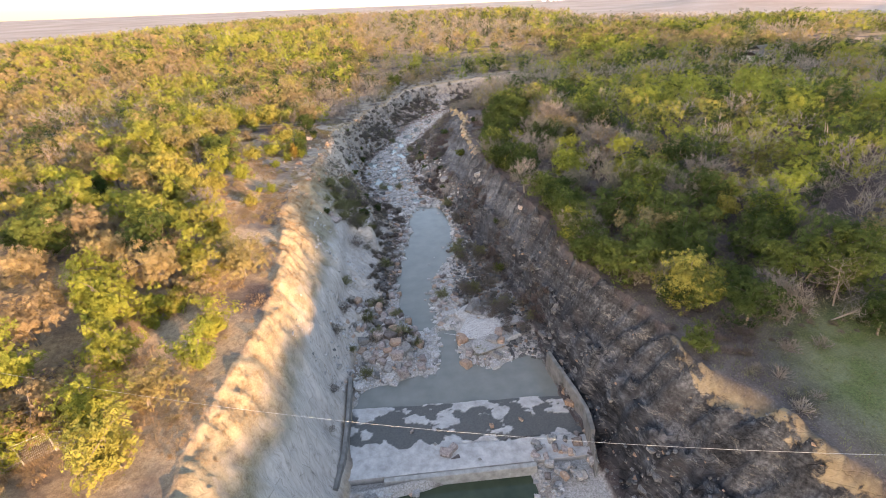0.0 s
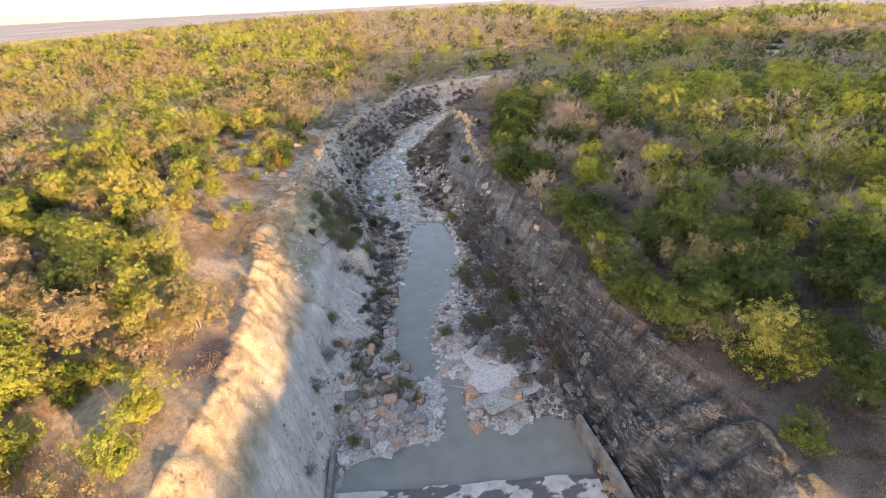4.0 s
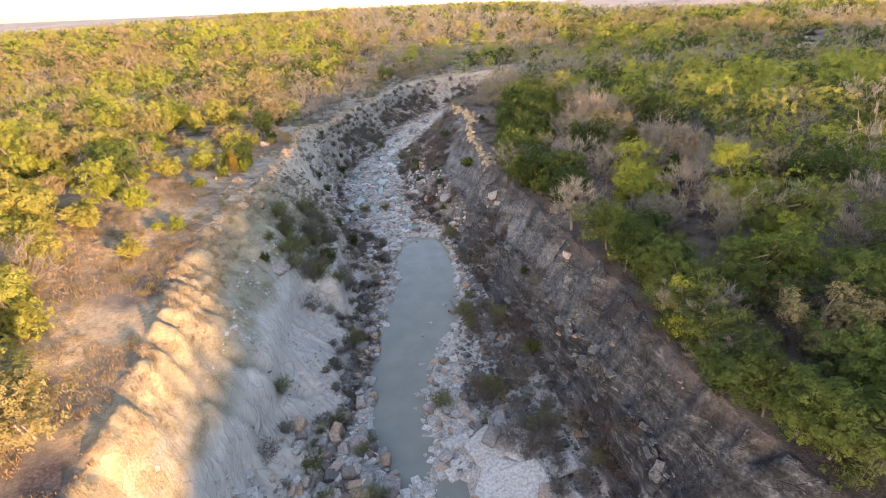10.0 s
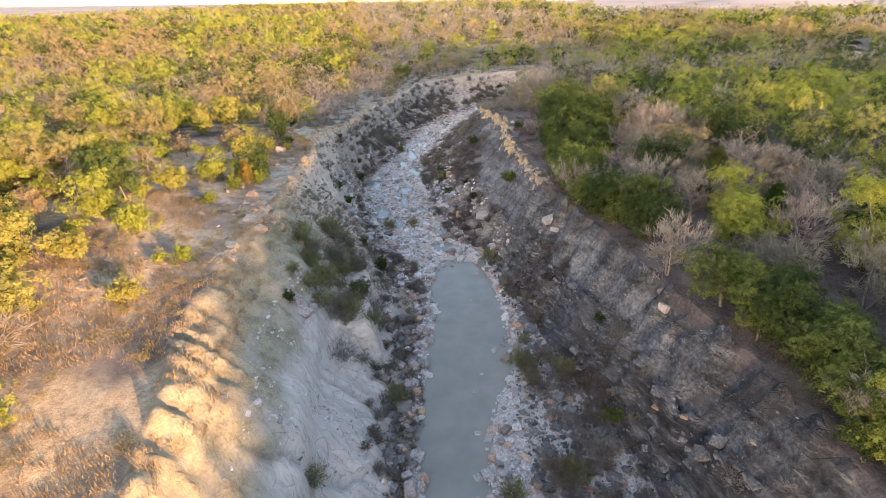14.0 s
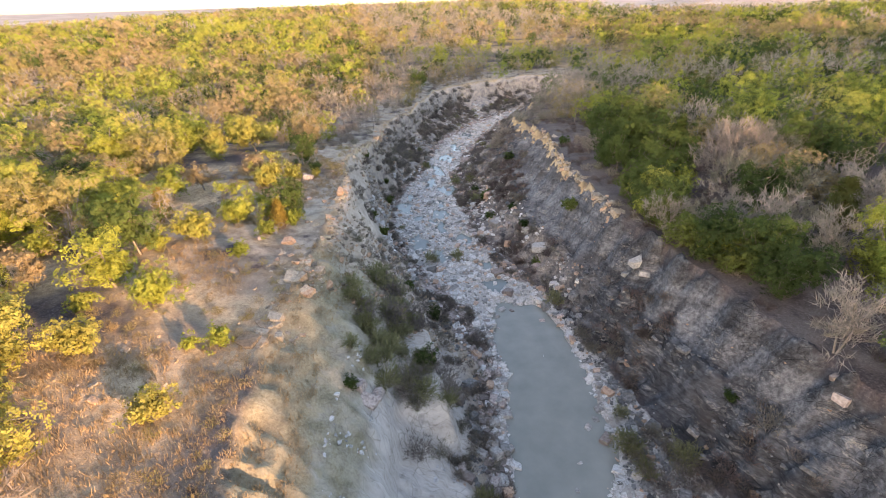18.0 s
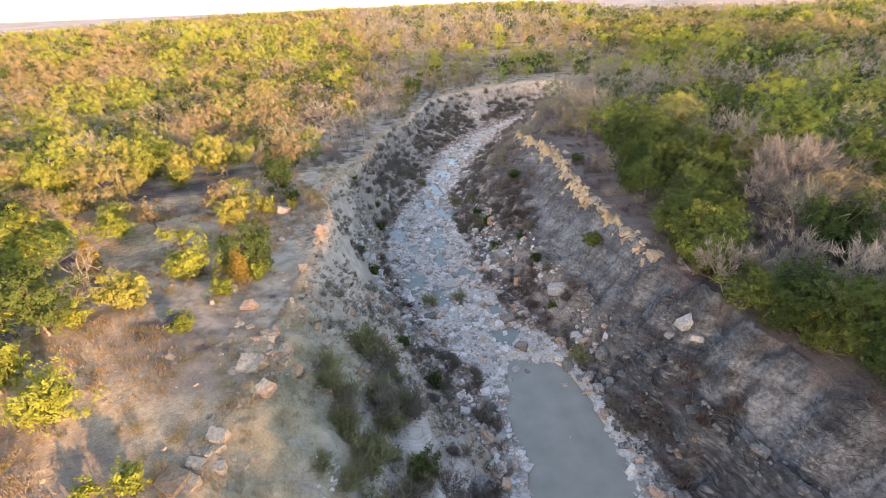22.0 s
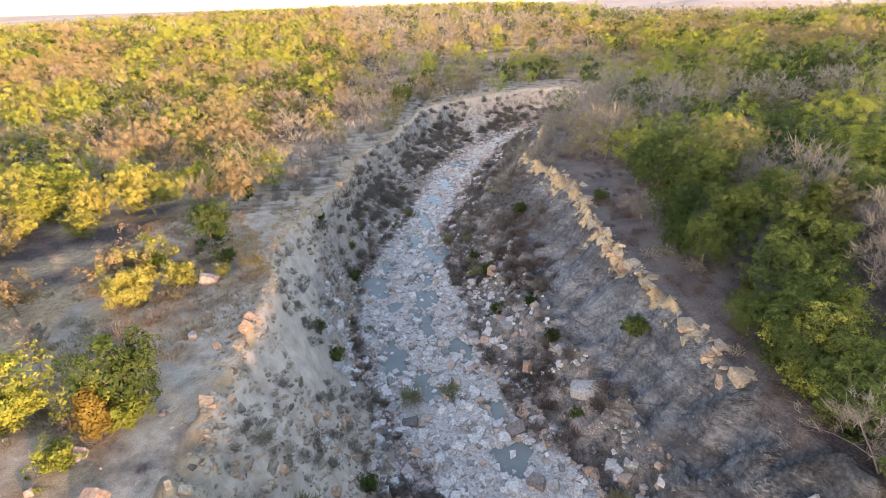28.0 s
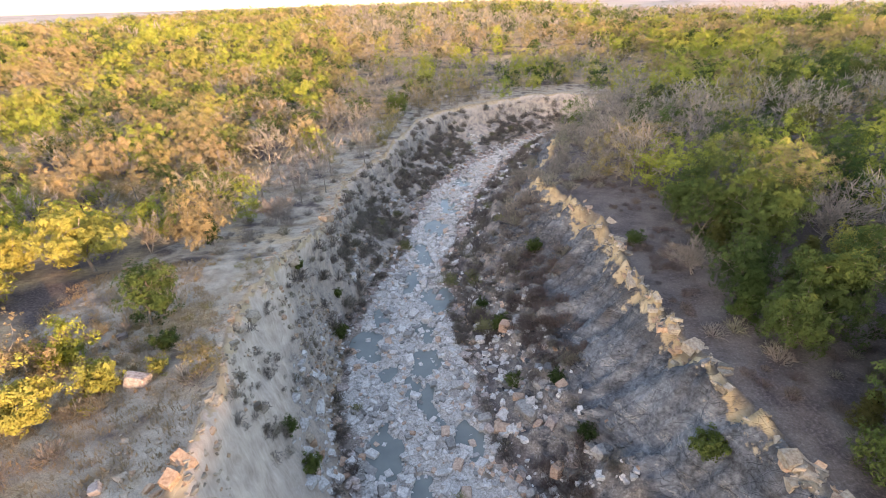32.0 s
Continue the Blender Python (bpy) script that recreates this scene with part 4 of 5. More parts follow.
rng = np.random.default_rng(3)
sx, sy = tree_sites(-150, 190, 8, 330, 4.3, rng)
_, _, _, sside, sout = lie_of_land(sx, sy)
sd = np.hypot(np.clip(np.abs(sx - 2) - 0, 0, None), np.where(sy > 95, sy - 95, 0))
take = (sout > 0) & (np.hypot(sx - 62, sy - 205) > 14) & (rng.random(sx.shape) < wood_chance(sx, sy, sside, sout)) & (np.hypot(sx - 145, sy - 160) > 9) & (sx < 1.5 * (sy + 12) + 12) & (sx > -0.8 * (sy + 14) - 6)
for kind, x, y, s in LANDMARKS:
    take &= np.hypot(sx - x, sy - y) > 1.2 + 2.2 * s
sx, sy, sside, sd = sx[take], sy[take], sside[take], sd[take]
skind = kind_of(sx, sy, sside, rng)
sscale = (0.55 + 0.75 * rng.beta(1.8, 2.2, len(sx))) * np.where(sside > 0.5, 1.2, 1.05)
order = np.argsort(sd)
NEAR_COUNT = 190
for i in order[:NEAR_COUNT]:
    plant(KIND_LIST[skind[i]], sx[i], sy[i], float(sscale[i]))


# ---- the rest of the woods: many crowns joined into one mass ----
def twig_template(seed, twigs, width):
    """Twigs of one bare crown five metres wide and high."""
    r = np.random.default_rng(seed)
    _, tips = tree_shape(r, 5.6, 5.0, 22, 1)
    return twig_crown(r, tips, max(1, round(twigs / len(tips))), 1.3, width)


def crown_template(seed, sprays, size):
    """Leaf corners of one crown five metres wide and high."""
    r = np.random.default_rng(seed)
    _, tips = tree_shape(r, 5.8, 5.2, 22, 0)
    return crown_corners(r, tips, max(1, round(sprays / len(tips))), 0.95, size)


def crown_mass(x, y, z, kind, scale, templates, rng):
    """The first two templates are bare crowns, the rest leafy ones."""
    bare = (kind == 3) | (kind == 4)
    pick = np.where(bare, rng.integers(0, 2, len(x)), rng.integers(2, len(templates), len(x)))
    turn = rng.uniform(0, 2 * np.pi, len(x))
    corners, kinds = [], []
    for k, t in enumerate(templates):
        m = np.nonzero(pick == k)[0]
        c, s = np.cos(turn[m])[:, None, None], np.sin(turn[m])[:, None, None]
        p = t[None] * (scale[m] * rng.uniform(0.88, 1.12, len(m)))[:, None, None, None]
        q = np.stack([p[..., 0] * c - p[..., 1] * s, p[..., 0] * s + p[..., 1] * c, p[..., 2]], -1)
        q = q + np.stack([x[m], y[m], z[m]], 1)[:, None, None]
        corners.append(q.reshape(-1, 4, 3))
        kinds.append(np.stack([np.repeat(kind[m], len(t)), np.repeat(rng.random(len(m)), len(t))], 1))
    return np.concatenate(corners), np.concatenate(kinds)


def trunk_mass(x, y, z, scale):
    n = len(x)
    k = np.arange(3) * 2 * np.pi / 3
    ring = np.stack([np.cos(k), np.sin(k), 0 * k], 1)
    foot = np.stack([x, y, z - 0.3], 1)[:, None] + ring * (0.11 * scale)[:, None, None]
    top = np.stack([x, y, z + 3.6 * scale], 1)[:, None] + ring * (0.03 * scale)[:, None, None]
    v = np.concatenate([foot, top], 1).reshape(-1, 3)
    b = 6 * np.arange(n)[:, None, None]
    q = np.array([[0, 1, 4, 3], [1, 2, 5, 4], [2, 0, 3, 5]])
    return v, (b + q).reshape(-1, 4)


def build_woods():
    i = order[NEAR_COUNT:]
    x1, y1, k1, s1, d1 = sx[i], sy[i], skind[i], sscale[i], sd[i]
    r = np.random.default_rng(5)
    fx, fy = tree_sites(-420, 560, 200, 760, 6.2, r)
    d = np.hypot(fx - 15, fy - 90)
    keep_it = ((fx < -150) | (fx > 190) | (fy > 330)) & (fx < 1.4 * fy + 30) & (fx > -0.75 * fy - 20) & (d < 640) & (ground_z(fx, fy) > 9)
    fx, fy = fx[keep_it], fy[keep_it]
    fk = kind_of(fx, fy, np.where(fx > 90, 1, 0), r)
    fs = r.uniform(1.0, 1.55, len(fx))
    # unseen trees on and before the added ridge, there to cast shade
    rx, ry = tree_sites(44, 240, -170, 60, 6.0, r)
    on = (rx >= 1.5 * (ry + 12) + 12) & (rx > 48 + 0.1 * np.abs(ry))
    rx, ry = rx[on], ry[on]
    rs = r.uniform(0.9, 1.3, len(rx))
    sets = []
    for lo, hi, sprays, size in ((0, 60, 300, 0.55), (60, 110, 190, 0.68), (110, 170, 96, 0.95), (170, 1e9, 60, 1.2)):
        m = (d1 >= lo) & (d1 < hi)
        bank = [twig_template(460 + j, sprays * 0.9, 0.14 * size) for j in range(2)] + [crown_template(400 + j, sprays, size) for j in range(5)]
        sets.append(crown_mass(x1[m], y1[m], ground_z(x1[m], y1[m]), k1[m], s1[m], bank, r))
    sets.append(crown_mass(fx, fy, ground_z(fx, fy), fk, fs, [twig_template(470 + j, 26, 0.34) for j in range(2)] + [crown_template(420 + j, 26, 1.5) for j in range(5)], r))
    sets.append(crown_mass(rx, ry, ground_z(rx, ry), np.zeros(len(rx), int), rs, [crown_template(440 + j, 24, 1.35) for j in range(4)], r))
    corners = np.concatenate([c for c, _ in sets])
    kinds = np.concatenate([k for _, k in sets])
    n = len(corners)
    me = joined_mesh("far_woods", corners.reshape(-1, 3), [np.arange(4 * n).reshape(n, 4)])
    for leaf in (LEAF_GREEN, LEAF_YELLOW, LEAF_BUD, LEAF_GREY, LEAF_GREY, LEAF_DARK):
        me.materials.append(leaf)
    me.polygons.foreach_set("material_index", kinds[:, 0].astype(np.int32))
    me.attributes.new("tone", "FLOAT", "POINT").data.foreach_set("value", np.repeat(kinds[:, 1], 4).astype(np.float32))
    woods = tagged(part("far_woods", me, None), "mixed spring woods, green, yellow and brown crowns", "woods", kind="stuff")
    m = d1 < 140
    tv, tq = trunk_mass(x1[m], y1[m], ground_z(x1[m], y1[m]), s1[m])
    part("trunks", joined_mesh("trunks", tv, [tq]), BARK, woods)


build_woods()


# ---- stones ----
def stone_mesh(seed, flat=0.55, points=13):
    """A rough block: the hull of a shaken box with a few broken corners."""
    r = np.random.default_rng(seed)
    bm = bmesh.new()
    box = np.array([(a, b, c) for a in (-1, 1) for b in (-1, 1) for c in (-1, 1)], float)
    box = box * r.uniform(0.62, 1.0, box.shape)
    more = r.uniform(-1, 1, (max(2, points - 8), 3))
    more = more / np.abs(more).max(1)[:, None] * r.uniform(0.85, 1.1, (len(more), 1))
    for p in np.concatenate([box, more]) * np.array([0.56, 0.42, 0.42 * flat]):
        bm.verts.new(p)
    bmesh.ops.convex_hull(bm, input=bm.verts[:])
    bmesh.ops.delete(bm, geom=[v for v in bm.verts if not v.link_faces], context="VERTS")
    bmesh.ops.recalc_face_normals(bm, faces=bm.faces[:])
    return bm


def stone_arrays(seed, **kw):
    bm = stone_mesh(seed, **kw)
    bm.verts.index_update()
    v = np.array([x.co[:] for x in bm.verts])
    f = np.array([[y.index for y in x.verts] for x in bm.faces])
    bm.free()
    return v, f


STONES = [stone_arrays(200 + k, flat=0.45 + 0.05 * k, points=9 + k % 4) for k in range(8)]


PLATES = [stone_arrays(230 + k, flat=0.3 + 0.05 * k, points=9 + k % 3) for k in range(6)]


def stone_mass(name, x, y, z, size, rng, label, material, kinds=None, spin=None):
    verts, faces, base = [], [], 0
    kinds = kinds or STONES
    pick = rng.integers(0, len(kinds), len(x))
    turn = rng.uniform(0, 2 * np.pi, len(x)) if spin is None else np.pi / 2 + rng.normal(size=len(x)) * spin
    tilt = rng.normal(size=(len(x), 2)) * (0.25 if spin is None else 0.12)
    for k, (v, f) in enumerate(kinds):
        m = np.nonzero(pick == k)[0]
        if not len(m):
            continue
        c, s = np.cos(turn[m]), np.sin(turn[m])
        p = v[None] * size[m][:, None, None]
        q = np.stack([p[..., 0] * c[:, None] - p[..., 1] * s[:, None], p[..., 0] * s[:, None] + p[..., 1] * c[:, None], p[..., 2]], -1)
        q[..., 2] += q[..., 0] * tilt[m, :1] + q[..., 1] * tilt[m, 1:]
        q += np.stack([x[m], y[m], z[m]], 1)[:, None]
        verts.append(q.reshape(-1, 3))
        faces.append((f[None] + (base + len(v) * np.arange(len(m)))[:, None, None]).reshape(-1, 3))
        base += len(m) * len(v)
    me = joined_mesh(name, np.concatenate(verts), [np.concatenate(faces)])
    return tagged(part(name, me, material), label, "rubble", kind="stuff")


def scatter(count, x0, x1, y0, y1, rng, test):
    x, y = rng.uniform(x0, x1, count), rng.uniform(y0, y1, count)
    z, wall, up, side, out = lie_of_land(x, y)
    m = test(x, y, z, up, side, out)
    return x[m], y[m], z[m]


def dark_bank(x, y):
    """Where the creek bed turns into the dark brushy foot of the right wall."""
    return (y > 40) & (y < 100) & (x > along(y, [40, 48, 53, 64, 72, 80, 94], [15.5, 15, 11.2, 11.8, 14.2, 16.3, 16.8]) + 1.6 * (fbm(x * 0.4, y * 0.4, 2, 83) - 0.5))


def on_ledge(x, y):
    """The smooth ledge of bedrock beside the weir pool."""
    return np.hypot((x - 12.4 + 0.15 * (y - 49)) / 2.3, (y - 48.5) / 5.2) < 1


def build_rubble():
    r = np.random.default_rng(9)
    x, y, z = scatter(90000, -8, 60, 40, 205, r, lambda x, y, z, up, side, out: (out == -10) & ((z > -0.2) | ((y > 96) & (x * 7.3 % 1 < 0.22))))
    s = np.exp(r.normal(size=len(x)) * 0.62) * 0.26
    s = np.clip(s, 0.11, 1.15)
    thin = ~on_ledge(x, y) | (r.random(len(x)) < 0.12)
    x, y, z, s = x[thin], y[thin], z[thin], s[thin]
    foot = dark_bank(x, y)
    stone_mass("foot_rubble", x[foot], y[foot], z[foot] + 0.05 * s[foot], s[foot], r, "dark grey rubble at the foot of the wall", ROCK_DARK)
    x, y, z, s = x[~foot], y[~foot], z[~foot], s[~foot]
    side_strip = (margin(x, y) > 0.5) & (r.random(len(x)) < 0.8)
    stone_mass("margin_stones", x[side_strip], y[side_strip], z[side_strip] + 0.05 * s[side_strip], s[side_strip], r, "brown and grey stones among brush beside the creek bed", ROCK_PINK)
    x, y, z, s = x[~side_strip], y[~side_strip], z[~side_strip], s[~side_strip]
    stone_mass("creek_stones", x, y, np.maximum(z, -0.1) + 0.05 * s, s, r, "pale grey angular stones covering the creek bed", ROCK)
    x, y, z = scatter(44000, -14, 45, 14, 200, r, lambda x, y, z, up, side, out: (out == -5) & (up < 0.5) & (fbm(x * 0.3, y * 0.3, 3, 12) > 0.38 + 0.42 * up) & ((y > 40) | (x > 12)) & ((side > 0.5) | (y < 56) | (y > 97) | (up < 0.1)))
    s = np.clip(np.exp(r.normal(size=len(x)) * 0.6) * 0.3, 0.1, 1.2)
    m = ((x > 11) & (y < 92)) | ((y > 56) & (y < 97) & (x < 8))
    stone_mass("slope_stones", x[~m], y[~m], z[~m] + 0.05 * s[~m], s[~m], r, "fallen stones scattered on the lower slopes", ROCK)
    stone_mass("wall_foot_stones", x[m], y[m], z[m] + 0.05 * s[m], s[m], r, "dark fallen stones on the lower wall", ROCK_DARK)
    x, y, z = scatter(26000, -13, 20, 84, 190, r, lambda x, y, z, up, side, out: (side < 0.5) & (y < 128 + 30 * (x * 7.3 % 1)) & (out == -5) & (up < 0.96) & (fbm(x * 0.25, y * 0.25, 3, 18) > 0.42))
    s = np.clip(np.exp(r.normal(size=len(x)) * 0.5) * 0.24, 0.1, 0.8)
    stone_mass("bank_stones", x, y, z, s, r, "tan and grey stones strewn over the left bank", ROCK_WARM)
    x, y, z = scatter(1500, -30, -5, 70, 135, r, lambda x, y, z, up, side, out: (side < 0.5) & (out > 0) & (out < 13) & (fbm(x * 0.2, y * 0.2, 3, 28) > 0.5))
    s = np.clip(np.exp(r.normal(size=len(x)) * 0.6) * 0.16, 0.08, 0.6)
    stone_mass("plateau_stones", x, y, z, s, r, "flat tan stones on the bare ground of the bank", ROCK_WARM, PLATES)
    x, y, z = scatter(5000, -13, 2, 40, 90, r, lambda x, y, z, up, side, out: (side < 0.5) & (out == -5) & (up < 0.7) & (fbm(x * 0.4, y * 0.4, 3, 48) > 0.55))
    s = np.clip(np.exp(r.normal(size=len(x)) * 0.5) * 0.16, 0.08, 0.5)
    stone_mass("slope_chips", x, y, z, s, r, "small pale stone chips on the smooth slope", ROCK)
    x, y, z = scatter(900, -5.5, 14, 14, 28, r, lambda x, y, z, up, side, out: (out == -10) & (z > -1.1))
    s = np.clip(np.exp(r.normal(size=len(x)) * 0.45) * 0.4, 0.15, 0.9)
    stone_mass("sill_stones", x, y, z + 0.05, s, r, "broken stones below the concrete sill", ROCK)


build_rubble()

# boulders, one by one
BOULDERS = []
for k in range(6):
    bm = stone_mesh(300 + k, 0.75 + 0.08 * (k % 3), 16)
    bmesh.ops.bevel(bm, geom=bm.edges[:], offset=0.035, segments=1, affect="EDGES", profile=0.5)
    me = bpy.data.meshes.new("boulder")
    bm.to_mesh(me)
    bm.free()
    me.materials.append(ROCK_PINK if k % 3 == 2 else ROCK_GREY)
    BOULDERS.append(me)


def boulder(x, y, size, label="pale angular boulder on the creek bed", z=None, k=None, group="boulders along the creek"):
    me = BOULDERS[int(placer.integers(6)) if k is None else k]
    ob = tagged(new("boulder", me), label, "boulder", group)
    g = spot(x, y) if z is None else z
    ob.matrix_basis = Matrix.LocRotScale((x, y, max(g, -0.2) + 0.12 * size), Euler((placer.normal() * 0.2, placer.normal() * 0.2, placer.uniform(0, 6.28))), Vector((1, placer.uniform(0.8, 1.1), placer.uniform(0.8, 1.2))) * size)
    return ob


for x, y, s, k in ((18.3, 101.3, 2.0, 0), (17.6, 99.6, 1.6, 2), (12.4, 101.2, 1.5, 2), (12.2, 96.0, 1.2, 2), (13.3, 95.6, 1.0, 1), (15.4, 117, 1.2, 4),
                   (17.1, 110.7, 1.3, 2), (18.6, 113, 1.1, 1), (3.7, 104, 1.3, 0), (-6.1, 74, 1.3, 2), (-5.4, 74.6, 1.1, 5), (-6.6, 74.9, 0.9, 2),
                   (4.9, 30, 1.1, 2), (4.2, 30.3, 0.8, 5), (11.2, 58.6, 0.9, 2), (12.0, 58.2, 0.8, 5)):
    boulder(x, y, s, k=k)
for x, y, s, k in ((-12.3, 91.6, 1.0, 2), (-13.9, 94.2, 0.8, 2), (-15.2, 92.4, 0.5, 2), (-10.9, 96.8, 0.45, 5), (-13.1, 88.2, 0.45, 2), (-11.6, 112.0, 1.3, 2), (-9.4, 115.5, 0.6, 5), (-14.2, 117.4, 0.6, 2), (-11.0, 104.2, 0.6, 2)):
    boulder(x, y, s, "tan weathered boulder on the bare bank", k=k, group="boulders on the banks")
for x, y, s, k in ((22.0, 85.3, 1.5, 0), (22.3, 84.2, 1.1, 3), (21.7, 86.3, 0.9, 0), (23.4, 64.6, 0.8, 2), (23.5, 65.6, 0.6, 5)):
    boulder(x, y, s, "pale broken block in the shale wall", k=k, group="blocks in the ravine wall")
for x, y, s in ((13.3, 73.0, 1.1), (12.5, 74.6, 0.8), (13.6, 75.2, 0.7), (8.9, 69.2, 0.6), (8.1, 64.4, 0.7), (7.0, 60.2, 0.8), (12.2, 84.4, 0.5), (14.4, 90.2, 0.7), (10.6, 93.4, 1.0), (9.6, 92.2, 0.8), (9.0, 90.0, 0.5), (6.6, 58.6, 0.6), (10.2, 71.4, 0.5), (11.6, 92.9, 0.6)):
    boulder(x, y, s, "pale stone standing in the still pool", -0.2)
pr = np.random.default_rng(15)
for n, (x0, x1, y0, y1, lo, hi) in enumerate(((-3.5, 4.8, 42.5, 57, 0.6, 1.7), (-1, 3.5, 56, 72, 0.7, 1.6), (8, 19, 43, 58, 0.7, 1.8), (1.5, 5, 72, 82, 0.6, 1.2),
                                              (12, 18, 92, 125, 0.6, 1.6), (0, 13, 96, 140, 0.5, 1.1), (13, 20, 100, 130, 0.6, 1.5), (-1, 3, 108, 140, 0.5, 1.1), (10, 30, 140, 175, 0.6, 1.4))):
    for i in range((84, 8, 20, 4, 16, 26, 18, 8, 12)[n]):
        x, y = pr.uniform(x0, x1), pr.uniform(y0, y1)
        if spot(x, y) > -0.35:
            boulder(x, y, float(pr.uniform(lo, hi)), k=(2, 5, 0, 3, 2, 5, 4)[i % 7] if n == 0 else None)

for i in range(44):
    y = float(pr.uniform(50, 92))
    edge = float(along(y, [50, 57, 64, 72, 80, 89, 95], [2.2, 2.6, 2.8, 5.0, 6.9, 7.8, 10.5]))
    boulder(edge + float(pr.uniform(-1.7, 0.2)), y, float(pr.uniform(0.4, 1.15)), "pale pinkish boulder at the edge of the pool")
for i in range(20):
    y = float(pr.uniform(52, 92))
    edge = float(along(y, [51, 56, 65.5, 72.5, 78, 86, 93], [6.4, 7.3, 9.8, 14.2, 15, 15.7, 16]))
    boulder(edge + float(pr.uniform(-0.3, 1.8)), y, float(pr.uniform(0.4, 1.1)), "pale grey boulder at the edge of the pool")

# slabs of the bedrock ledge
LEDGE = []
for k in range(4):
    bm = stone_mesh(340 + k, 0.16 + 0.03 * k, 18)
    bmesh.ops.bevel(bm, geom=bm.edges[:], offset=0.02, segments=1, affect="EDGES", profile=0.5)
    me = bpy.data.meshes.new("rock_slab")
    bm.to_mesh(me)
    bm.free()
    me.materials.append(ROCK)
    LEDGE.append(me)
for n, (x, y, a, b, turn) in enumerate(((12.8, 45.2, 4.4, 3.4, 0.3), (11.9, 48.6, 4.2, 4.6, 1.1), (13.9, 48.2, 3.4, 5.0, 0.2), (11.6, 52.0, 3.2, 4.2, 0.5), (14.6, 51.6, 3.0, 3.6, 0.9),
                                        (15.6, 46.4, 3.2, 2.2, 0.4), (9.7, 53.6, 2.4, 1.6, 0.2), (13.2, 54.2, 2.8, 2.2, 1.4), (16.8, 49.2, 2.6, 2.4, 0.1), (10.4, 45.6, 1.8, 1.4, 0.8))):
    ob = tagged(new("rock_slab", LEDGE[n % 4]), "broad pale slab of bedrock beside the pool", "rock", "slabs of the bedrock ledge")
    ob.matrix_basis = Matrix.LocRotScale((x, y, max(spot(x, y), 0.05) + 0.1), Euler((0.05 * math.sin(7 * n), 0.06 * math.cos(5 * n), turn)), Vector((a, b, 3.0)))

# ---- shrubs and reeds in the ravine ----
r = np.random.default_rng(21)


def low_brush(seed):
    """Thin stems and twigs of one low spreading shrub, a metre high."""
    q = np.random.default_rng(seed)
    n = 46
    ang, reach = 2.4 * np.arange(n), 0.95 * np.sqrt((np.arange(n) + 0.5) / n)
    tips = np.stack([np.cos(ang) * reach, np.sin(ang) * reach, (1.15 - 0.75 * reach ** 2) * q.uniform(0.45, 1.15, n)], 1)
    stems = twig_corners(q, tips * (0.25, 0.25, 0), tips, 0.07)
    foot = np.repeat(tips, 2, 0) * (0.85, 0.85, 0.7)
    return np.concatenate([stems, twig_corners(q, foot, foot + unit(foot * (1, 1, 1.5) + q.normal(size=foot.shape) * 0.5) * 0.45, 0.06)])


LOW_BRUSH = [low_brush(500 + k) for k in range(4)]


def brush_mass(name, spots, scales, label, leaf):
    """Far shrubs joined into one object."""
    corners, tones = [], []
    for n, ((x, y, z), s) in enumerate(zip(spots, scales)):
        v = LOW_BRUSH[n % 4] * s
        a = 2.4 * n
        corners.append(np.stack([v[..., 0] * math.cos(a) - v[..., 1] * math.sin(a), v[..., 0] * math.sin(a) + v[..., 1] * math.cos(a), v[..., 2]], -1) + (x, y, z - 0.05))
        tones.append(np.full(v.shape[0] * 4, n * 0.618 % 1))
    me = leaf_mesh(name, np.concatenate(corners))
    me.attributes.new("tone", "FLOAT", "POINT").data.foreach_set("value", np.concatenate(tones).astype(np.float32))
    return tagged(part(name, me, leaf), label, "shrubs", kind="stuff")


def scatter_brush(name, count, x0, x1, y0, y1, lo, hi, test, label, leaf):
    x, y, z = scatter(count, x0, x1, y0, y1, r, test)
    brush_mass(name, list(zip(x, y, z)), r.uniform(lo, hi, len(x)), label, leaf)


def scatter_plants(kind, count, x0, x1, y0, y1, lo, hi, test):
    x, y, z = scatter(count, x0, x1, y0, y1, r, test)
    for a, b, c in zip(x, y, z):
        plant(kind, a, b, float(r.uniform(lo, hi)), c)


scatter_plants("brush", 40, -9, 4, 66, 100, 0.6, 1.3, lambda x, y, z, up, side, out: (out == -5) & (side < 0.5) & (up > 0.05) & (up < 0.6) & (np.hypot((x + 2) / 5, (y - 80) / 10) < 1.1))
scatter_plants("brush", 110, 12, 30, 84, 125, 0.4, 0.9, lambda x, y, z, up, side, out: (out == -5) & (side > 0.5) & (up > 0.12) & (up < 0.55) & (fbm(x * 0.2, y * 0.2, 2, 5) > 0.45))
scatter_plants("brush", 40, -9, 30, 96, 130, 0.35, 0.75, lambda x, y, z, up, side, out: (out == -5) & (side < 0.5) & (up > 0.05) & (up < 0.7))
scatter_plants("brush", 10, -6, 1, 75, 90, 0.7, 1.3, lambda x, y, z, up, side, out: (out == -5) & (z > 4.2))
scatter_plants("reeds", 50, -7, 1, 75, 92, 0.8, 1.5, lambda x, y, z, up, side, out: (out == -5) & (z > 4.0))
scatter_brush("wall_brush", 3600, 13, 30, 40, 135, 0.35, 1.0, lambda x, y, z, up, side, out: (out == -5) & (side > 0.5) & (up > 0.04) & (up < 0.66) & (fbm(x * 0.2, y * 0.16, 3, 71) > 0.51 + 0.25 * np.maximum(up - 0.25, 0)), "dark leafless brush on the shale wall", LEAF_LITTER)
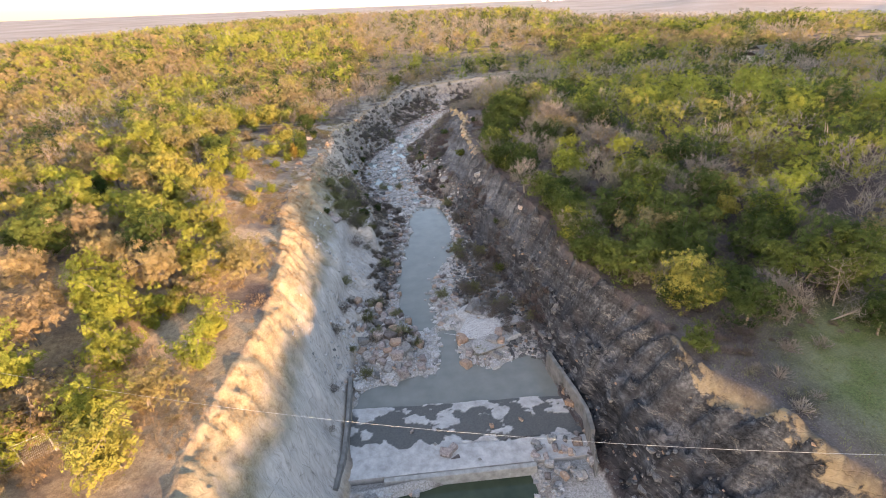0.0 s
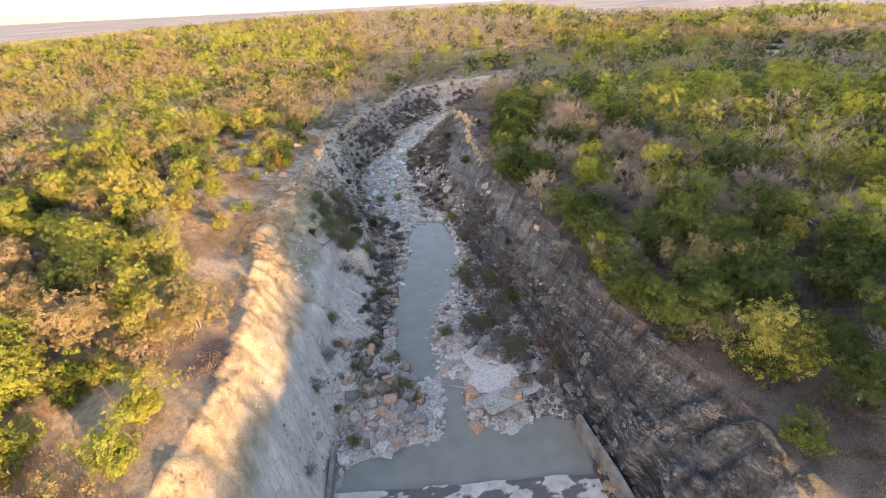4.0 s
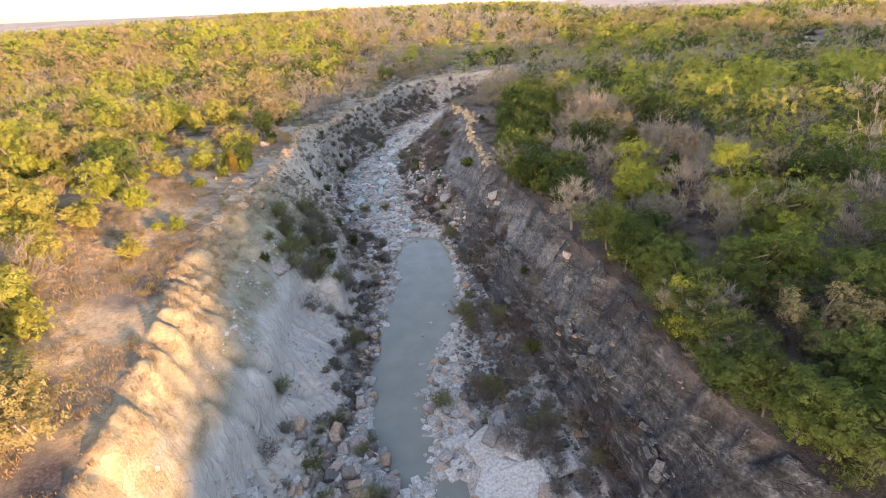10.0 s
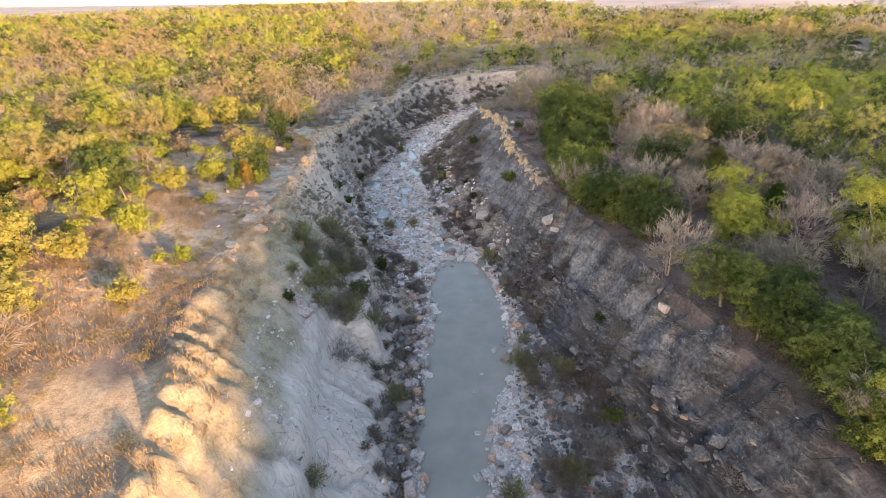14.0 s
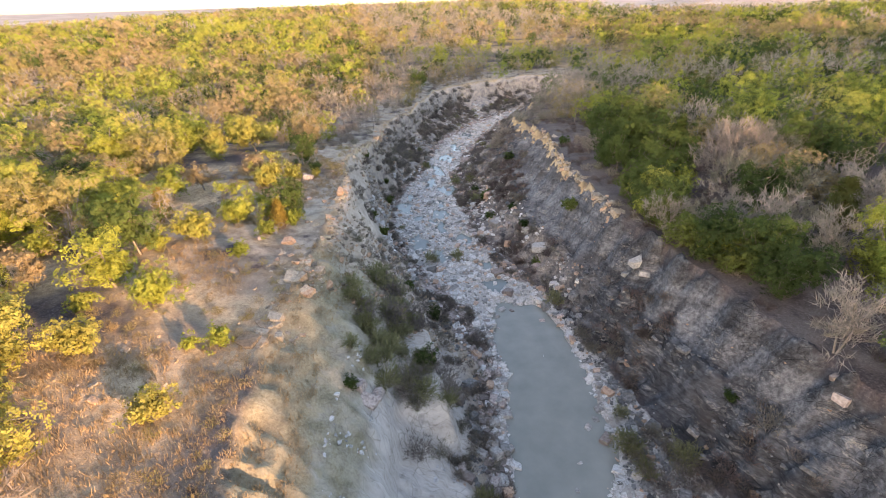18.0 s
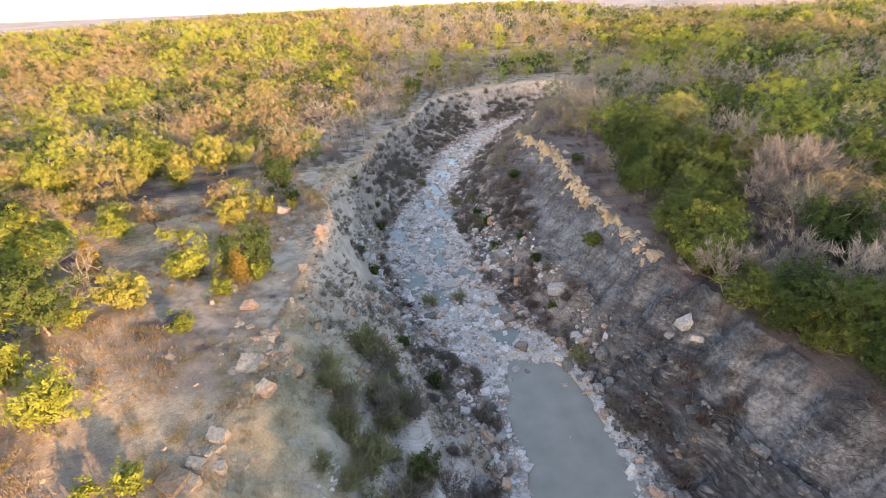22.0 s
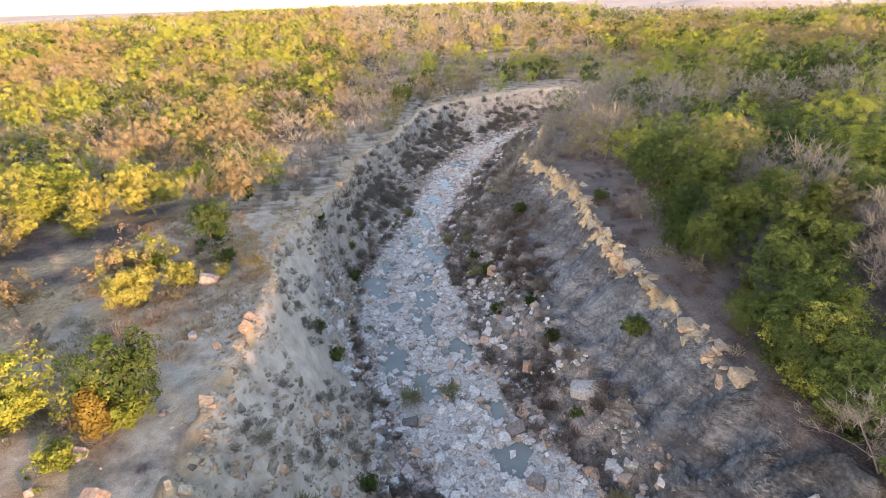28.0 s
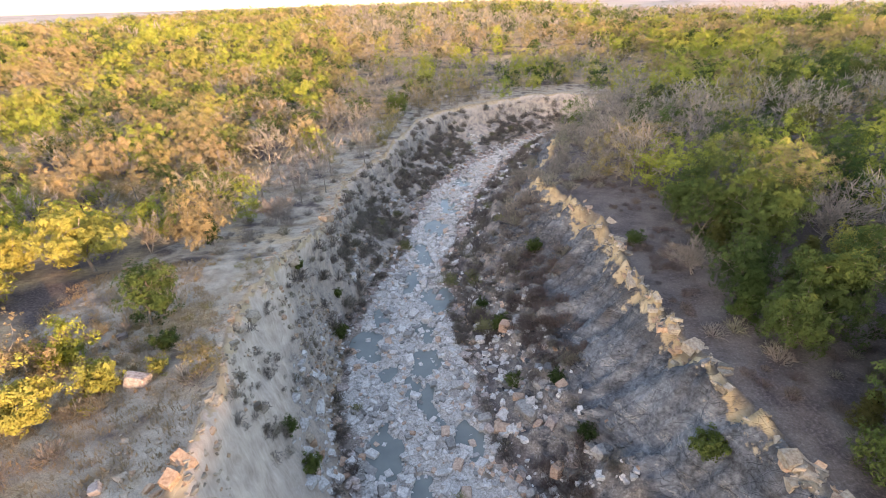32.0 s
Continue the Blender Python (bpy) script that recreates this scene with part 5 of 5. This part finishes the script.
scatter_brush("litter_brush", 1900, 24, 60, 24, 150, 0.25, 0.75, lambda x, y, z, up, side, out: (side > 0.5) & (out > 0.3) & (out < 16) & (fbm(x * 0.25, y * 0.25, 3, 73) > 0.46), "low purple-brown brush and litter on the bank", LEAF_LITTER)
scatter_brush("margin_brush", 9000, -6, 40, 56, 160, 0.25, 0.8, lambda x, y, z, up, side, out: (((out == -10) & (margin(x, y) > 0.5)) | ((out == -5) & (side < 0.5) & (y < 98) & (up < 0.2))) & (fbm(x * 0.4, y * 0.4, 2, 86) > 0.36), "dark leafless brush along the foot of the banks", LEAF_BRUSH)
scatter_brush("left_bank_brush", 5200, -12, 30, 90, 190, 0.25, 0.7, lambda x, y, z, up, side, out: (out == -5) & (side < 0.5) & (up > 0.06) & (up < 0.85) & (fbm(x * 0.2, y * 0.2, 3, 75) > 0.46), "grey-brown brush on the left bank", LEAF_GREY)
scatter_brush("left_rim_brush", 1700, -40, -5, 22, 130, 0.25, 0.7, lambda x, y, z, up, side, out: (out > 0.2) & (out < 14) & (side < 0.5) & (fbm(x * 0.2, y * 0.2, 3, 76) > 0.5), "low pinkish dry brush among the grass", LEAF_BUD)
scatter_plants("brush", 150, 10, 20, 46, 96, 0.5, 1.1, lambda x, y, z, up, side, out: (out == -10) & dark_bank(x - 0.6, y) & (fbm(x * 0.3, y * 0.2, 2, 84) > 0.4))
scatter_plants("reeds", 60, 9, 20, 50, 96, 0.8, 1.5, lambda x, y, z, up, side, out: (out == -10) & dark_bank(x + 0.8, y) & (fbm(x * 0.3, y * 0.2, 2, 85) > 0.5))
scatter_plants("brush", 90, 17, 28, 18, 84, 0.5, 1.2, lambda x, y, z, up, side, out: (out == -5) & (side > 0.5) & (up > 0.02) & (up < 0.5) & (fbm(x * 0.2, y * 0.2, 2, 5) > 0.45))
scatter_plants("brush", 50, -16, -2, 16, 66, 0.4, 0.9, lambda x, y, z, up, side, out: (out == -5) & (up < 0.4))
scatter_plants("brush", 5, -5, 4, 43, 57, 0.35, 0.7, lambda x, y, z, up, side, out: z > 0.4)
scatter_plants("reeds", 14, -5, 4, 43, 60, 0.7, 1.2, lambda x, y, z, up, side, out: z > 0.4)
scatter_plants("green_shrub", 50, -8, 30, 60, 140, 0.5, 1.0, lambda x, y, z, up, side, out: (out == -5) & (up > 0.05) & (up < 0.8))
scatter_plants("reeds", 150, -6, 40, 42, 150, 0.6, 1.3, lambda x, y, z, up, side, out: ((out == -10) | ((out == -5) & (up < 0.12))) & (z > 0.22) & (fbm(x * 0.25, y * 0.25, 2, 15) > 0.5))
scatter_plants("yellow_shrub", 60, -40, -8, 20, 130, 0.4, 0.9, lambda x, y, z, up, side, out: (out > 2) & (out < 14))
scatter_brush("rim_brush", 1900, -45, 50, 15, 215, 0.4, 1.1, lambda x, y, z, up, side, out: (out > 0.8) & (out < 10) & ((side > 0.5) | (y > 95)) & (fbm(x * 0.15, y * 0.15, 2, 9) > 0.45), "dry grey-brown brush along the rims", LEAF_GREY)
scatter_brush("bank_brush", 4600, -9, 66, 128, 212, 0.5, 1.3, lambda x, y, z, up, side, out: (out == -5) & (up > 0.04) & (up < 0.84) & (fbm(x * 0.18, y * 0.18, 2, 25) > 0.36), "grey-brown brush on the far banks", LEAF_BRUSH)
scatter_brush("far_rim_brush", 900, 16, 76, 136, 225, 0.8, 1.9, lambda x, y, z, up, side, out: (side > 0.5) & (y > 140) & (((out == -5) & (up > 0.5)) | ((out > 0) & (out < 10))), "tall grey brush covering the far bank", LEAF_GREY)
scatter_brush("bank_greenery", 120, -6, 60, 124, 205, 0.5, 1.3, lambda x, y, z, up, side, out: (out == -5) & (up > 0.03) & (up < 0.6), "olive green shrubs on the far banks", GRASS_GREEN)


# ---- grass ----
def grass_mass(name, x, y, z, height, rng, material, label, blades=7):
    n = len(x)
    t = np.repeat(np.arange(n), blades)
    m = len(t)
    foot = np.stack([x, y, z - 0.03], 1)[t] + rng.normal(size=(m, 3)) * np.array([0.16, 0.16, 0])
    lean = rng.normal(size=(m, 3)) * 0.28
    lean[:, 2] = 1
    tip = foot + lean * (height[t] * rng.uniform(0.6, 1.2, m))[:, None]
    w = rng.normal(size=(m, 3)) * 0.016
    w[:, 2] = 0
    v = np.stack([foot - w, foot + w, tip], 1).reshape(-1, 3)
    return tagged(part(name, joined_mesh(name, v, [np.arange(3 * m).reshape(m, 3)]), material), label, "grass", kind="stuff")


x, y, z = scatter(34000, -42, -5, 24, 130, r, lambda x, y, z, up, side, out: ((out > 0.3) & (out < 15) & (fbm(x * 0.15, y * 0.15, 3, 33) > 0.44)) | ((out == -5) & (side < 0.5) & (up > 0.76) & (y < 92) & (fbm(x * 0.5, y * 0.5, 2, 34) > 0.42)))
grass_mass("dry_grass", x, y, z, r.uniform(0.1, 0.38, len(x)), r, GRASS_DRY, "dry golden grass on the bank", 12)
x, y, z = scatter(9000, 25, 60, 8, 60, r, lambda x, y, z, up, side, out: (out > 0.5) & (out < 26) & (side > 0.5))
grass_mass("meadow_grass", x, y, z, r.uniform(0.1, 0.3, len(x)), r, GRASS_GREEN, "short patchy green grass on the bank", 7)

# ---- broken shale slabs in the walls ----
def build_slabs():
    r = np.random.default_rng(33)
    shale = rock_material("dark_shale_slabs", (0.05, 0.05, 0.052), (0.14, 0.137, 0.135), (0.27, 0.26, 0.25), 0.03)
    x, y, z = scatter(15000, 12, 36, 14, 150, r, lambda x, y, z, up, side, out: (out == -5) & (side > 0.5) & (up > 0.15) & (up < 0.97) & (fbm(x * 0.5, y * 0.3, 3, 15) > 0.5))
    s = np.clip(np.exp(r.normal(size=len(x)) * 0.5) * 0.13, 0.07, 0.4)
    stone_mass("wall_chips", x, y, z, s, r, "grey shale chips strewn down the ravine wall", ROCK_DARK, PLATES)
    x, y, z = scatter(14000, 12, 36, 14, 150, r, lambda x, y, z, up, side, out: (out == -5) & (side > 0.5) & (up > 0.26) & (up < 0.6) & (fbm(x * 0.35, y * 0.25 + z * 0.5, 3, 14) > 0.52))
    s = np.clip(np.exp(r.normal(size=len(x)) * 0.5) * 0.34, 0.12, 0.95)
    stone_mass("wall_slabs", x, y, z - 0.02 * s, s, r, "dark grey shale slabs breaking out of the ravine wall", shale, PLATES, 0.35)
    x, y, z = scatter(3000, 23, 33, 92, 142, r, lambda x, y, z, up, side, out: (side > 0.5) & (((out == -5) & (up > 0.9)) | ((out > 0) & (out < 0.7))) & (fbm(x * 0.3, y * 0.3, 3, 29) > 0.55))
    s = np.clip(np.exp(r.normal(size=len(x)) * 0.7) * 0.3, 0.12, 1.3)
    stone_mass("cap_blocks", x, y, z - 0.16 * s, s, r, "tan weathered blocks along the top of the wall", ROCK_WARM)
    x, y, z = scatter(7200, -16, 10, 76, 175, r, lambda x, y, z, up, side, out: (side < 0.5) & (((out == -5) & (up > 0.88)) | ((out > 0) & (out < 1.2))) & (fbm(x * 0.3, y * 0.3, 2, 19) > 0.45))
    s = np.clip(np.exp(r.normal(size=len(x)) * 0.6) * 0.4, 0.12, 1.6)
    stone_mass("rim_blocks", x, y, z - 0.12 * s, s, r, "tan stone blocks breaking along the left rim", ROCK_WARM)


build_slabs()


# ---- concrete weir ----
def box_bm(x0, y0, z0, x1, y1, z1, bevel=0.03):
    bm = bmesh.new()
    bmesh.ops.create_cube(bm, size=1)
    for v in bm.verts:
        v.co = ((x0, x1)[v.co.x > 0], (y0, y1)[v.co.y > 0], (z0, z1)[v.co.z > 0])
    if bevel:
        bmesh.ops.bevel(bm, geom=bm.edges[:], offset=bevel, segments=1, affect="EDGES", profile=0.5)
    return bm


def beam_bm(a, b, width, z0a, z1a, z0b, z1b, bevel=0.04):
    """An upright wall piece from a to b on the plan."""
    a, b = Vector((*a, 0)), Vector((*b, 0))
    side = (b - a).normalized().cross(Vector((0, 0, 1))) * width / 2
    bm = bmesh.new()
    p = [bm.verts.new((q + k * side) + Vector((0, 0, z))) for q, lo, hi in ((a, z0a, z1a), (b, z0b, z1b)) for k in (-1, 1) for z in (lo, hi)]
    for f in ((0, 1, 3, 2), (4, 6, 7, 5), (0, 4, 5, 1), (2, 3, 7, 6), (1, 5, 7, 3), (0, 2, 6, 4)):
        bm.faces.new([p[i] for i in f])
    bmesh.ops.recalc_face_normals(bm, faces=bm.faces[:])
    bmesh.ops.bevel(bm, geom=bm.edges[:], offset=bevel, segments=1, affect="EDGES", profile=0.5)
    return bm


def slab_material():
    w = Web("stained_weir_concrete")
    skin, fine = w.attribute("skin"), w.noise(7, 6, 0.65)
    bare = w.ramp(fine, [(0.3, (0.075, 0.075, 0.072)), (0.7, (0.13, 0.128, 0.12))])
    pale = w.ramp(w.noise(1.1, 6, 0.65), [(0.3, (0.29, 0.275, 0.26)), (0.55, (0.43, 0.41, 0.39)), (0.75, (0.54, 0.52, 0.495))])
    return w.surface(w.mix(skin, bare, pale), 0.8, w.bump(fine, 0.4, 0.03))


def build_weir():
    weir = tagged(new("weir"), "weathered concrete weir slab with flaking pale surface", "weir")
    nx, ny = 190, 76
    u, v = np.meshgrid(np.linspace(0, 1, nx), np.linspace(0, 1, ny))
    near = np.stack([-5.8 + 24.2 * u, 29.6 - 2.3 * u], -1)
    far_edge = np.stack([-5.2 + 25.0 * u, 38.6 - 3.3 * u + 0.35 * (fbm(u * 14, u * 3, 3, 4) - 0.5)], -1)
    p = near * (1 - v[..., None]) + far_edge * v[..., None]
    x, y = p[..., 0], p[..., 1]
    patch = fbm(x * 0.55, y * 0.9, 4, 71)
    cover = 0.56 + 0.17 * np.cos((v - 0.12) * 2 * np.pi * 1.05) - 0.13 * np.exp(-((v - 0.47) / 0.09) ** 2)
    cover = cover - 0.2 * step(v, 0.9, 1.0) - 0.12 * step(u, 0.5, 0.9) * step(v, 0.45, 0.6) + 0.12 * step(0.35 - u, 0, 0.2) * step(0.4 - v, 0, 0.2)
    cover = cover + 0.2 * step(0.36 - v, 0, 0.08)
    skin = step(cover - patch, -0.015, 0.015)
    crack = np.exp(-((y - 32.2 + 0.11 * x - 0.7 * (fbm(x * 0.5, x * 0, 3, 3) - 0.5)) / 0.07) ** 2) * step(x, 5.5, 6.5)
    z = 0.16 + 0.08 * skin + 0.03 * fbm(x, y, 3, 72) - 0.2 * crack + 0.05 * (1 - v)
    ids = np.arange(nx * ny).reshape(ny, nx)
    quads = np.stack([ids[:-1, :-1], ids[:-1, 1:], ids[1:, 1:], ids[1:, :-1]], -1).reshape(-1, 4)
    edge = np.concatenate([ids[0, ::-1], ids[1:, 0], ids[-1, 1:], ids[-2:0:-1, -1]])
    top = np.stack([x, y, z], -1).reshape(-1, 3)
    low = top[edge] - (0, 0, 1.0)
    k = len(edge)
    n = len(top)
    nxt = np.roll(np.arange(k), -1)
    skirt = np.stack([edge, n + np.arange(k), n + nxt, edge[nxt]], 1)
    me = joined_mesh("slab", np.concatenate([top, low]), [quads, skirt], False)
    me.attributes.new("skin", "FLOAT", "POINT").data.foreach_set("value", np.r_[skin.ravel(), np.zeros(k)].astype(np.float32))
    part("slab", me, slab_material(), weir)
    part("sill", beam_bm((-2.2, 28.95), (12.6, 27.5), 0.5, -1.6, 0.27, -1.6, 0.27), CONCRETE, weir, "pale concrete sill above the pool")
    part("sill_end", beam_bm((-6.6, 29.9), (-2.2, 29.5), 0.4, -1.2, 0.2, -1.2, 0.2), CONCRETE, weir)
    right = tagged(new("wing_wall"), "stained grey concrete wing wall with vertical formwork lines", "wall", "weir walls")
    pts = [(18.75, 40.2), (18.95, 37.2), (19.15, 34.2), (19.25, 31.2), (18.6, 28.3)]
    for a, b in zip(pts[:-1], pts[1:]):
        part("wall_panel", beam_bm(a, b, 0.45, -0.6, 2.7, -0.6, 2.6), STAINED, right)
    for k in range(9):
        q = (18.5 - 0.33 * k * 0.3, 28.2 - 0.33 * k)
        part("sheet_pile", beam_bm(q, (q[0] - 0.05, q[1] - 0.26), 0.16, -1.4, 2.2 - 0.05 * k, -1.4, 2.2 - 0.05 * k, 0.02), STAINED, right)
    left = tagged(new("wing_wall"), "grey concrete wing wall below the pale slope", "wall", "weir walls")
    pts = [(-4.9, 42.3), (-5.15, 39), (-5.4, 35.5), (-5.8, 31.5), (-6.6, 28.0)]
    for a, b in zip(pts[:-1], pts[1:]):
        part("wall_panel", beam_bm(a, b, 0.4, -0.6, 1.7, -0.6, 1.7), STAINED, left)


build_weir()
tagged(part("concrete_beam", beam_bm((44.0, 202.2), (50.4, 196.6), 0.7, -0.4, 0.75, -0.4, 0.75, 0.05), CONCRETE), "pale concrete beam across the far creek bed", "beam")
for x, y, s, k in ((4.2, 30.6, 1.15, 2), (4.9, 30.9, 1.0, 5), (9.6, 32.9, 0.5, 2), (1.2, 34.0, 0.4, 2), (4.0, 33.6, 0.45, 0), (12.9, 33.0, 0.5, 0), (3.3, 31.9, 0.35, 1), (7.3, 29.2, 0.3, 1)):
    boulder(x, y, s, "tan stone lying on the concrete weir slab", 0.28, k, "stones on the weir")
for i in range(34):
    x, y = float(pr.uniform(12.5, 18.6)), float(pr.uniform(25.0, 30.2))
    if y < 32.2 - 0.22 * (18.6 - x) * 2:
        boulder(x, y, float(pr.uniform(0.35, 1.0)), "broken stone piled at the end of the sill", 0.2 + 0.35 * max(0, (x - 13) / 6), None, "stones at the sill")


# ---- overhead wire and its poles ----
def sagging(a, b, sag, n=28):
    t = np.linspace(0, 1, n)[:, None]
    p = np.array(a) * (1 - t) + np.array(b) * t
    p[:, 2] -= (4 * sag * t * (1 - t))[:, 0]
    return p


def utility_pole(x, y, height):
    z = spot(x, y)
    pole = tagged(new("utility_pole"), "weathered wooden utility pole among the trees", "pole", "utility poles")
    part("shaft", tube_mesh("shaft", [([(x, y, z - 0.5), (x, y, z + height * 0.5), (x, y, z + height)], 0.15, 0.11)], 10), WOOD, pole)
    part("bracket", box_bm(x - 0.25, y - 0.06, z + height - 0.55, x + 0.25, y + 0.06, z + height - 0.43, 0.01), STEEL, pole)
    part("insulator", tube_mesh("insulator", [([(x, y, z + height), (x, y, z + height + 0.1), (x, y, z + height + 0.18)], 0.05, 0.03)], 8), STEEL, pole)
    return Vector((x, y, z + height + 0.15))


head_a = utility_pole(-32.4, 32.4, 3.9)
head_b = utility_pole(58.0, 0.7, 6.6)
wire = part("overhead_wire", tube_mesh("overhead_wire", [(sagging((-32.4, 32.4, head_a.z), (58.0, 0.7, head_b.z), 4.2, 40), 0.01, 0.01)], 5), STEEL)
tagged(wire, "thin pale overhead wire strung across the ravine", "wire")


# ---- chain-link fence with a sign ----
def build_fence():
    posts = [(-21.2, 26.2), (-22.9, 26.6), (-24.5, 26.7), (-26.1, 25.8), (-27.6, 25.0), (-29.1, 24.2)]
    fence = tagged(new("chain_link_fence"), "rusty chain-link fence with a small blank sign", "fence")
    tops = []
    for x, y in posts:
        z = spot(x, y)
        part("post", tube_mesh("post", [([(x, y, z - 0.3), (x, y, z + 1), (x, y, z + 1.9)], 0.045, 0.045)], 8), STEEL, fence)
        tops.append((x, y, z))
    for a, b in zip(tops[:-1], tops[1:]):
        a, b = np.array(a), np.array(b)
        up = np.array([0, 0, 1])
        part("rail", tube_mesh("rail", [(np.stack([a + 1.85 * up, (a + b) / 2 + 1.85 * up, b + 1.85 * up]), 0.025, 0.025)], 6), STEEL, fence)
        wires = []
        for k in range(-9, 18):
            for slope in (1, -1):
                t0, t1 = k / 16, k / 16 + slope * 0.55
                lo, hi = 0.05, 1.85
                q = [(t, lo + (hi - lo) * s) for t, s in ((t0, 0), (t1, 1))]
                s0, s1 = 0.0, 1.0
                for bound, sign in ((0, 1), (1, -1)):
                    d = (t1 - t0)
                    cut = (bound - t0) / d
                    if (d > 0) == (sign > 0):
                        s0 = max(s0, cut)
                    else:
                        s1 = min(s1, cut)
                if s1 - s0 > 0.02:
                    ends = [a + (b - a) * (t0 + d * s) + up * (lo + (hi - lo) * s) for s in (s0, (s0 + s1) / 2, s1)]
                    wires.append((np.stack(ends), 0.006, 0.006))
        part("wire_mesh", tube_mesh("wire_mesh", wires, 3), STEEL, fence)
    a, b = np.array(tops[3]), np.array(tops[4])
    c = (a + b) / 2 + np.array([0, -0.06, 1.15])
    d = (b - a) / np.linalg.norm(b - a)
    bm = box_bm(-0.38, -0.012, -0.24, 0.38, 0.012, 0.24, 0.006)
    bm.transform(Matrix.Translation(c) @ Matrix.Rotation(math.atan2(d[1], d[0]), 4, "Z"))
    part("sign", bm, plain_material("white_sign", (0.7, 0.7, 0.68), (0.8, 0.8, 0.78), 4), fence, "blank white metal sign")


build_fence()


# ---- a house in the woods, far towers ----
def build_house(x, y, turn, wide, deep, label):
    z = spot(x, y)
    house = tagged(new("house"), label, "house", "houses in the woods")
    house.matrix_basis = pose(x, y, z, 0, 0, turn)
    siding = plain_material("pale_siding", (0.26, 0.25, 0.235), (0.36, 0.345, 0.32), 2)
    roof = plain_material("grey_shingles", (0.13, 0.125, 0.12), (0.22, 0.21, 0.20), 5)
    dark = plain_material("dark_glass", (0.03, 0.035, 0.04), (0.05, 0.055, 0.06), 2, 0.15)
    part("wall", box_bm(-wide / 2, -deep / 2, -0.5, wide / 2, deep / 2, 2.8), siding, house)
    for k in (-1, 1):
        bm = bmesh.new()
        h = deep * 0.26
        p = [bm.verts.new(q) for q in ((-wide / 2 - 0.4, k * (deep / 2 + 0.5), 2.7), (wide / 2 + 0.4, k * (deep / 2 + 0.5), 2.7), (wide / 2 + 0.4, 0, 2.7 + h), (-wide / 2 - 0.4, 0, 2.7 + h))]
        bm.faces.new(p)
        bmesh.ops.solidify(bm, geom=bm.faces[:], thickness=0.18)
        part("roof", bm, roof, house)
    for k in range(3):
        part("window", box_bm(-wide / 2 + 1.4 + k * (wide - 4) / 2, -deep / 2 - 0.05, 0.9, -wide / 2 + 2.6 + k * (wide - 4) / 2, -deep / 2 + 0.05, 2.1, 0.02), dark, house)
    part("door", box_bm(0.8, -deep / 2 - 0.04, 0, 1.7, -deep / 2 + 0.05, 2.05, 0.02), dark, house)


build_house(150, 164, 30, 9, 6, "low pale house with grey shingle roof among trees")
build_house(160, 172, 20, 10, 7, "small pale house with grey shingle roof among trees")
# the towers' haze is part of this pale facade colour
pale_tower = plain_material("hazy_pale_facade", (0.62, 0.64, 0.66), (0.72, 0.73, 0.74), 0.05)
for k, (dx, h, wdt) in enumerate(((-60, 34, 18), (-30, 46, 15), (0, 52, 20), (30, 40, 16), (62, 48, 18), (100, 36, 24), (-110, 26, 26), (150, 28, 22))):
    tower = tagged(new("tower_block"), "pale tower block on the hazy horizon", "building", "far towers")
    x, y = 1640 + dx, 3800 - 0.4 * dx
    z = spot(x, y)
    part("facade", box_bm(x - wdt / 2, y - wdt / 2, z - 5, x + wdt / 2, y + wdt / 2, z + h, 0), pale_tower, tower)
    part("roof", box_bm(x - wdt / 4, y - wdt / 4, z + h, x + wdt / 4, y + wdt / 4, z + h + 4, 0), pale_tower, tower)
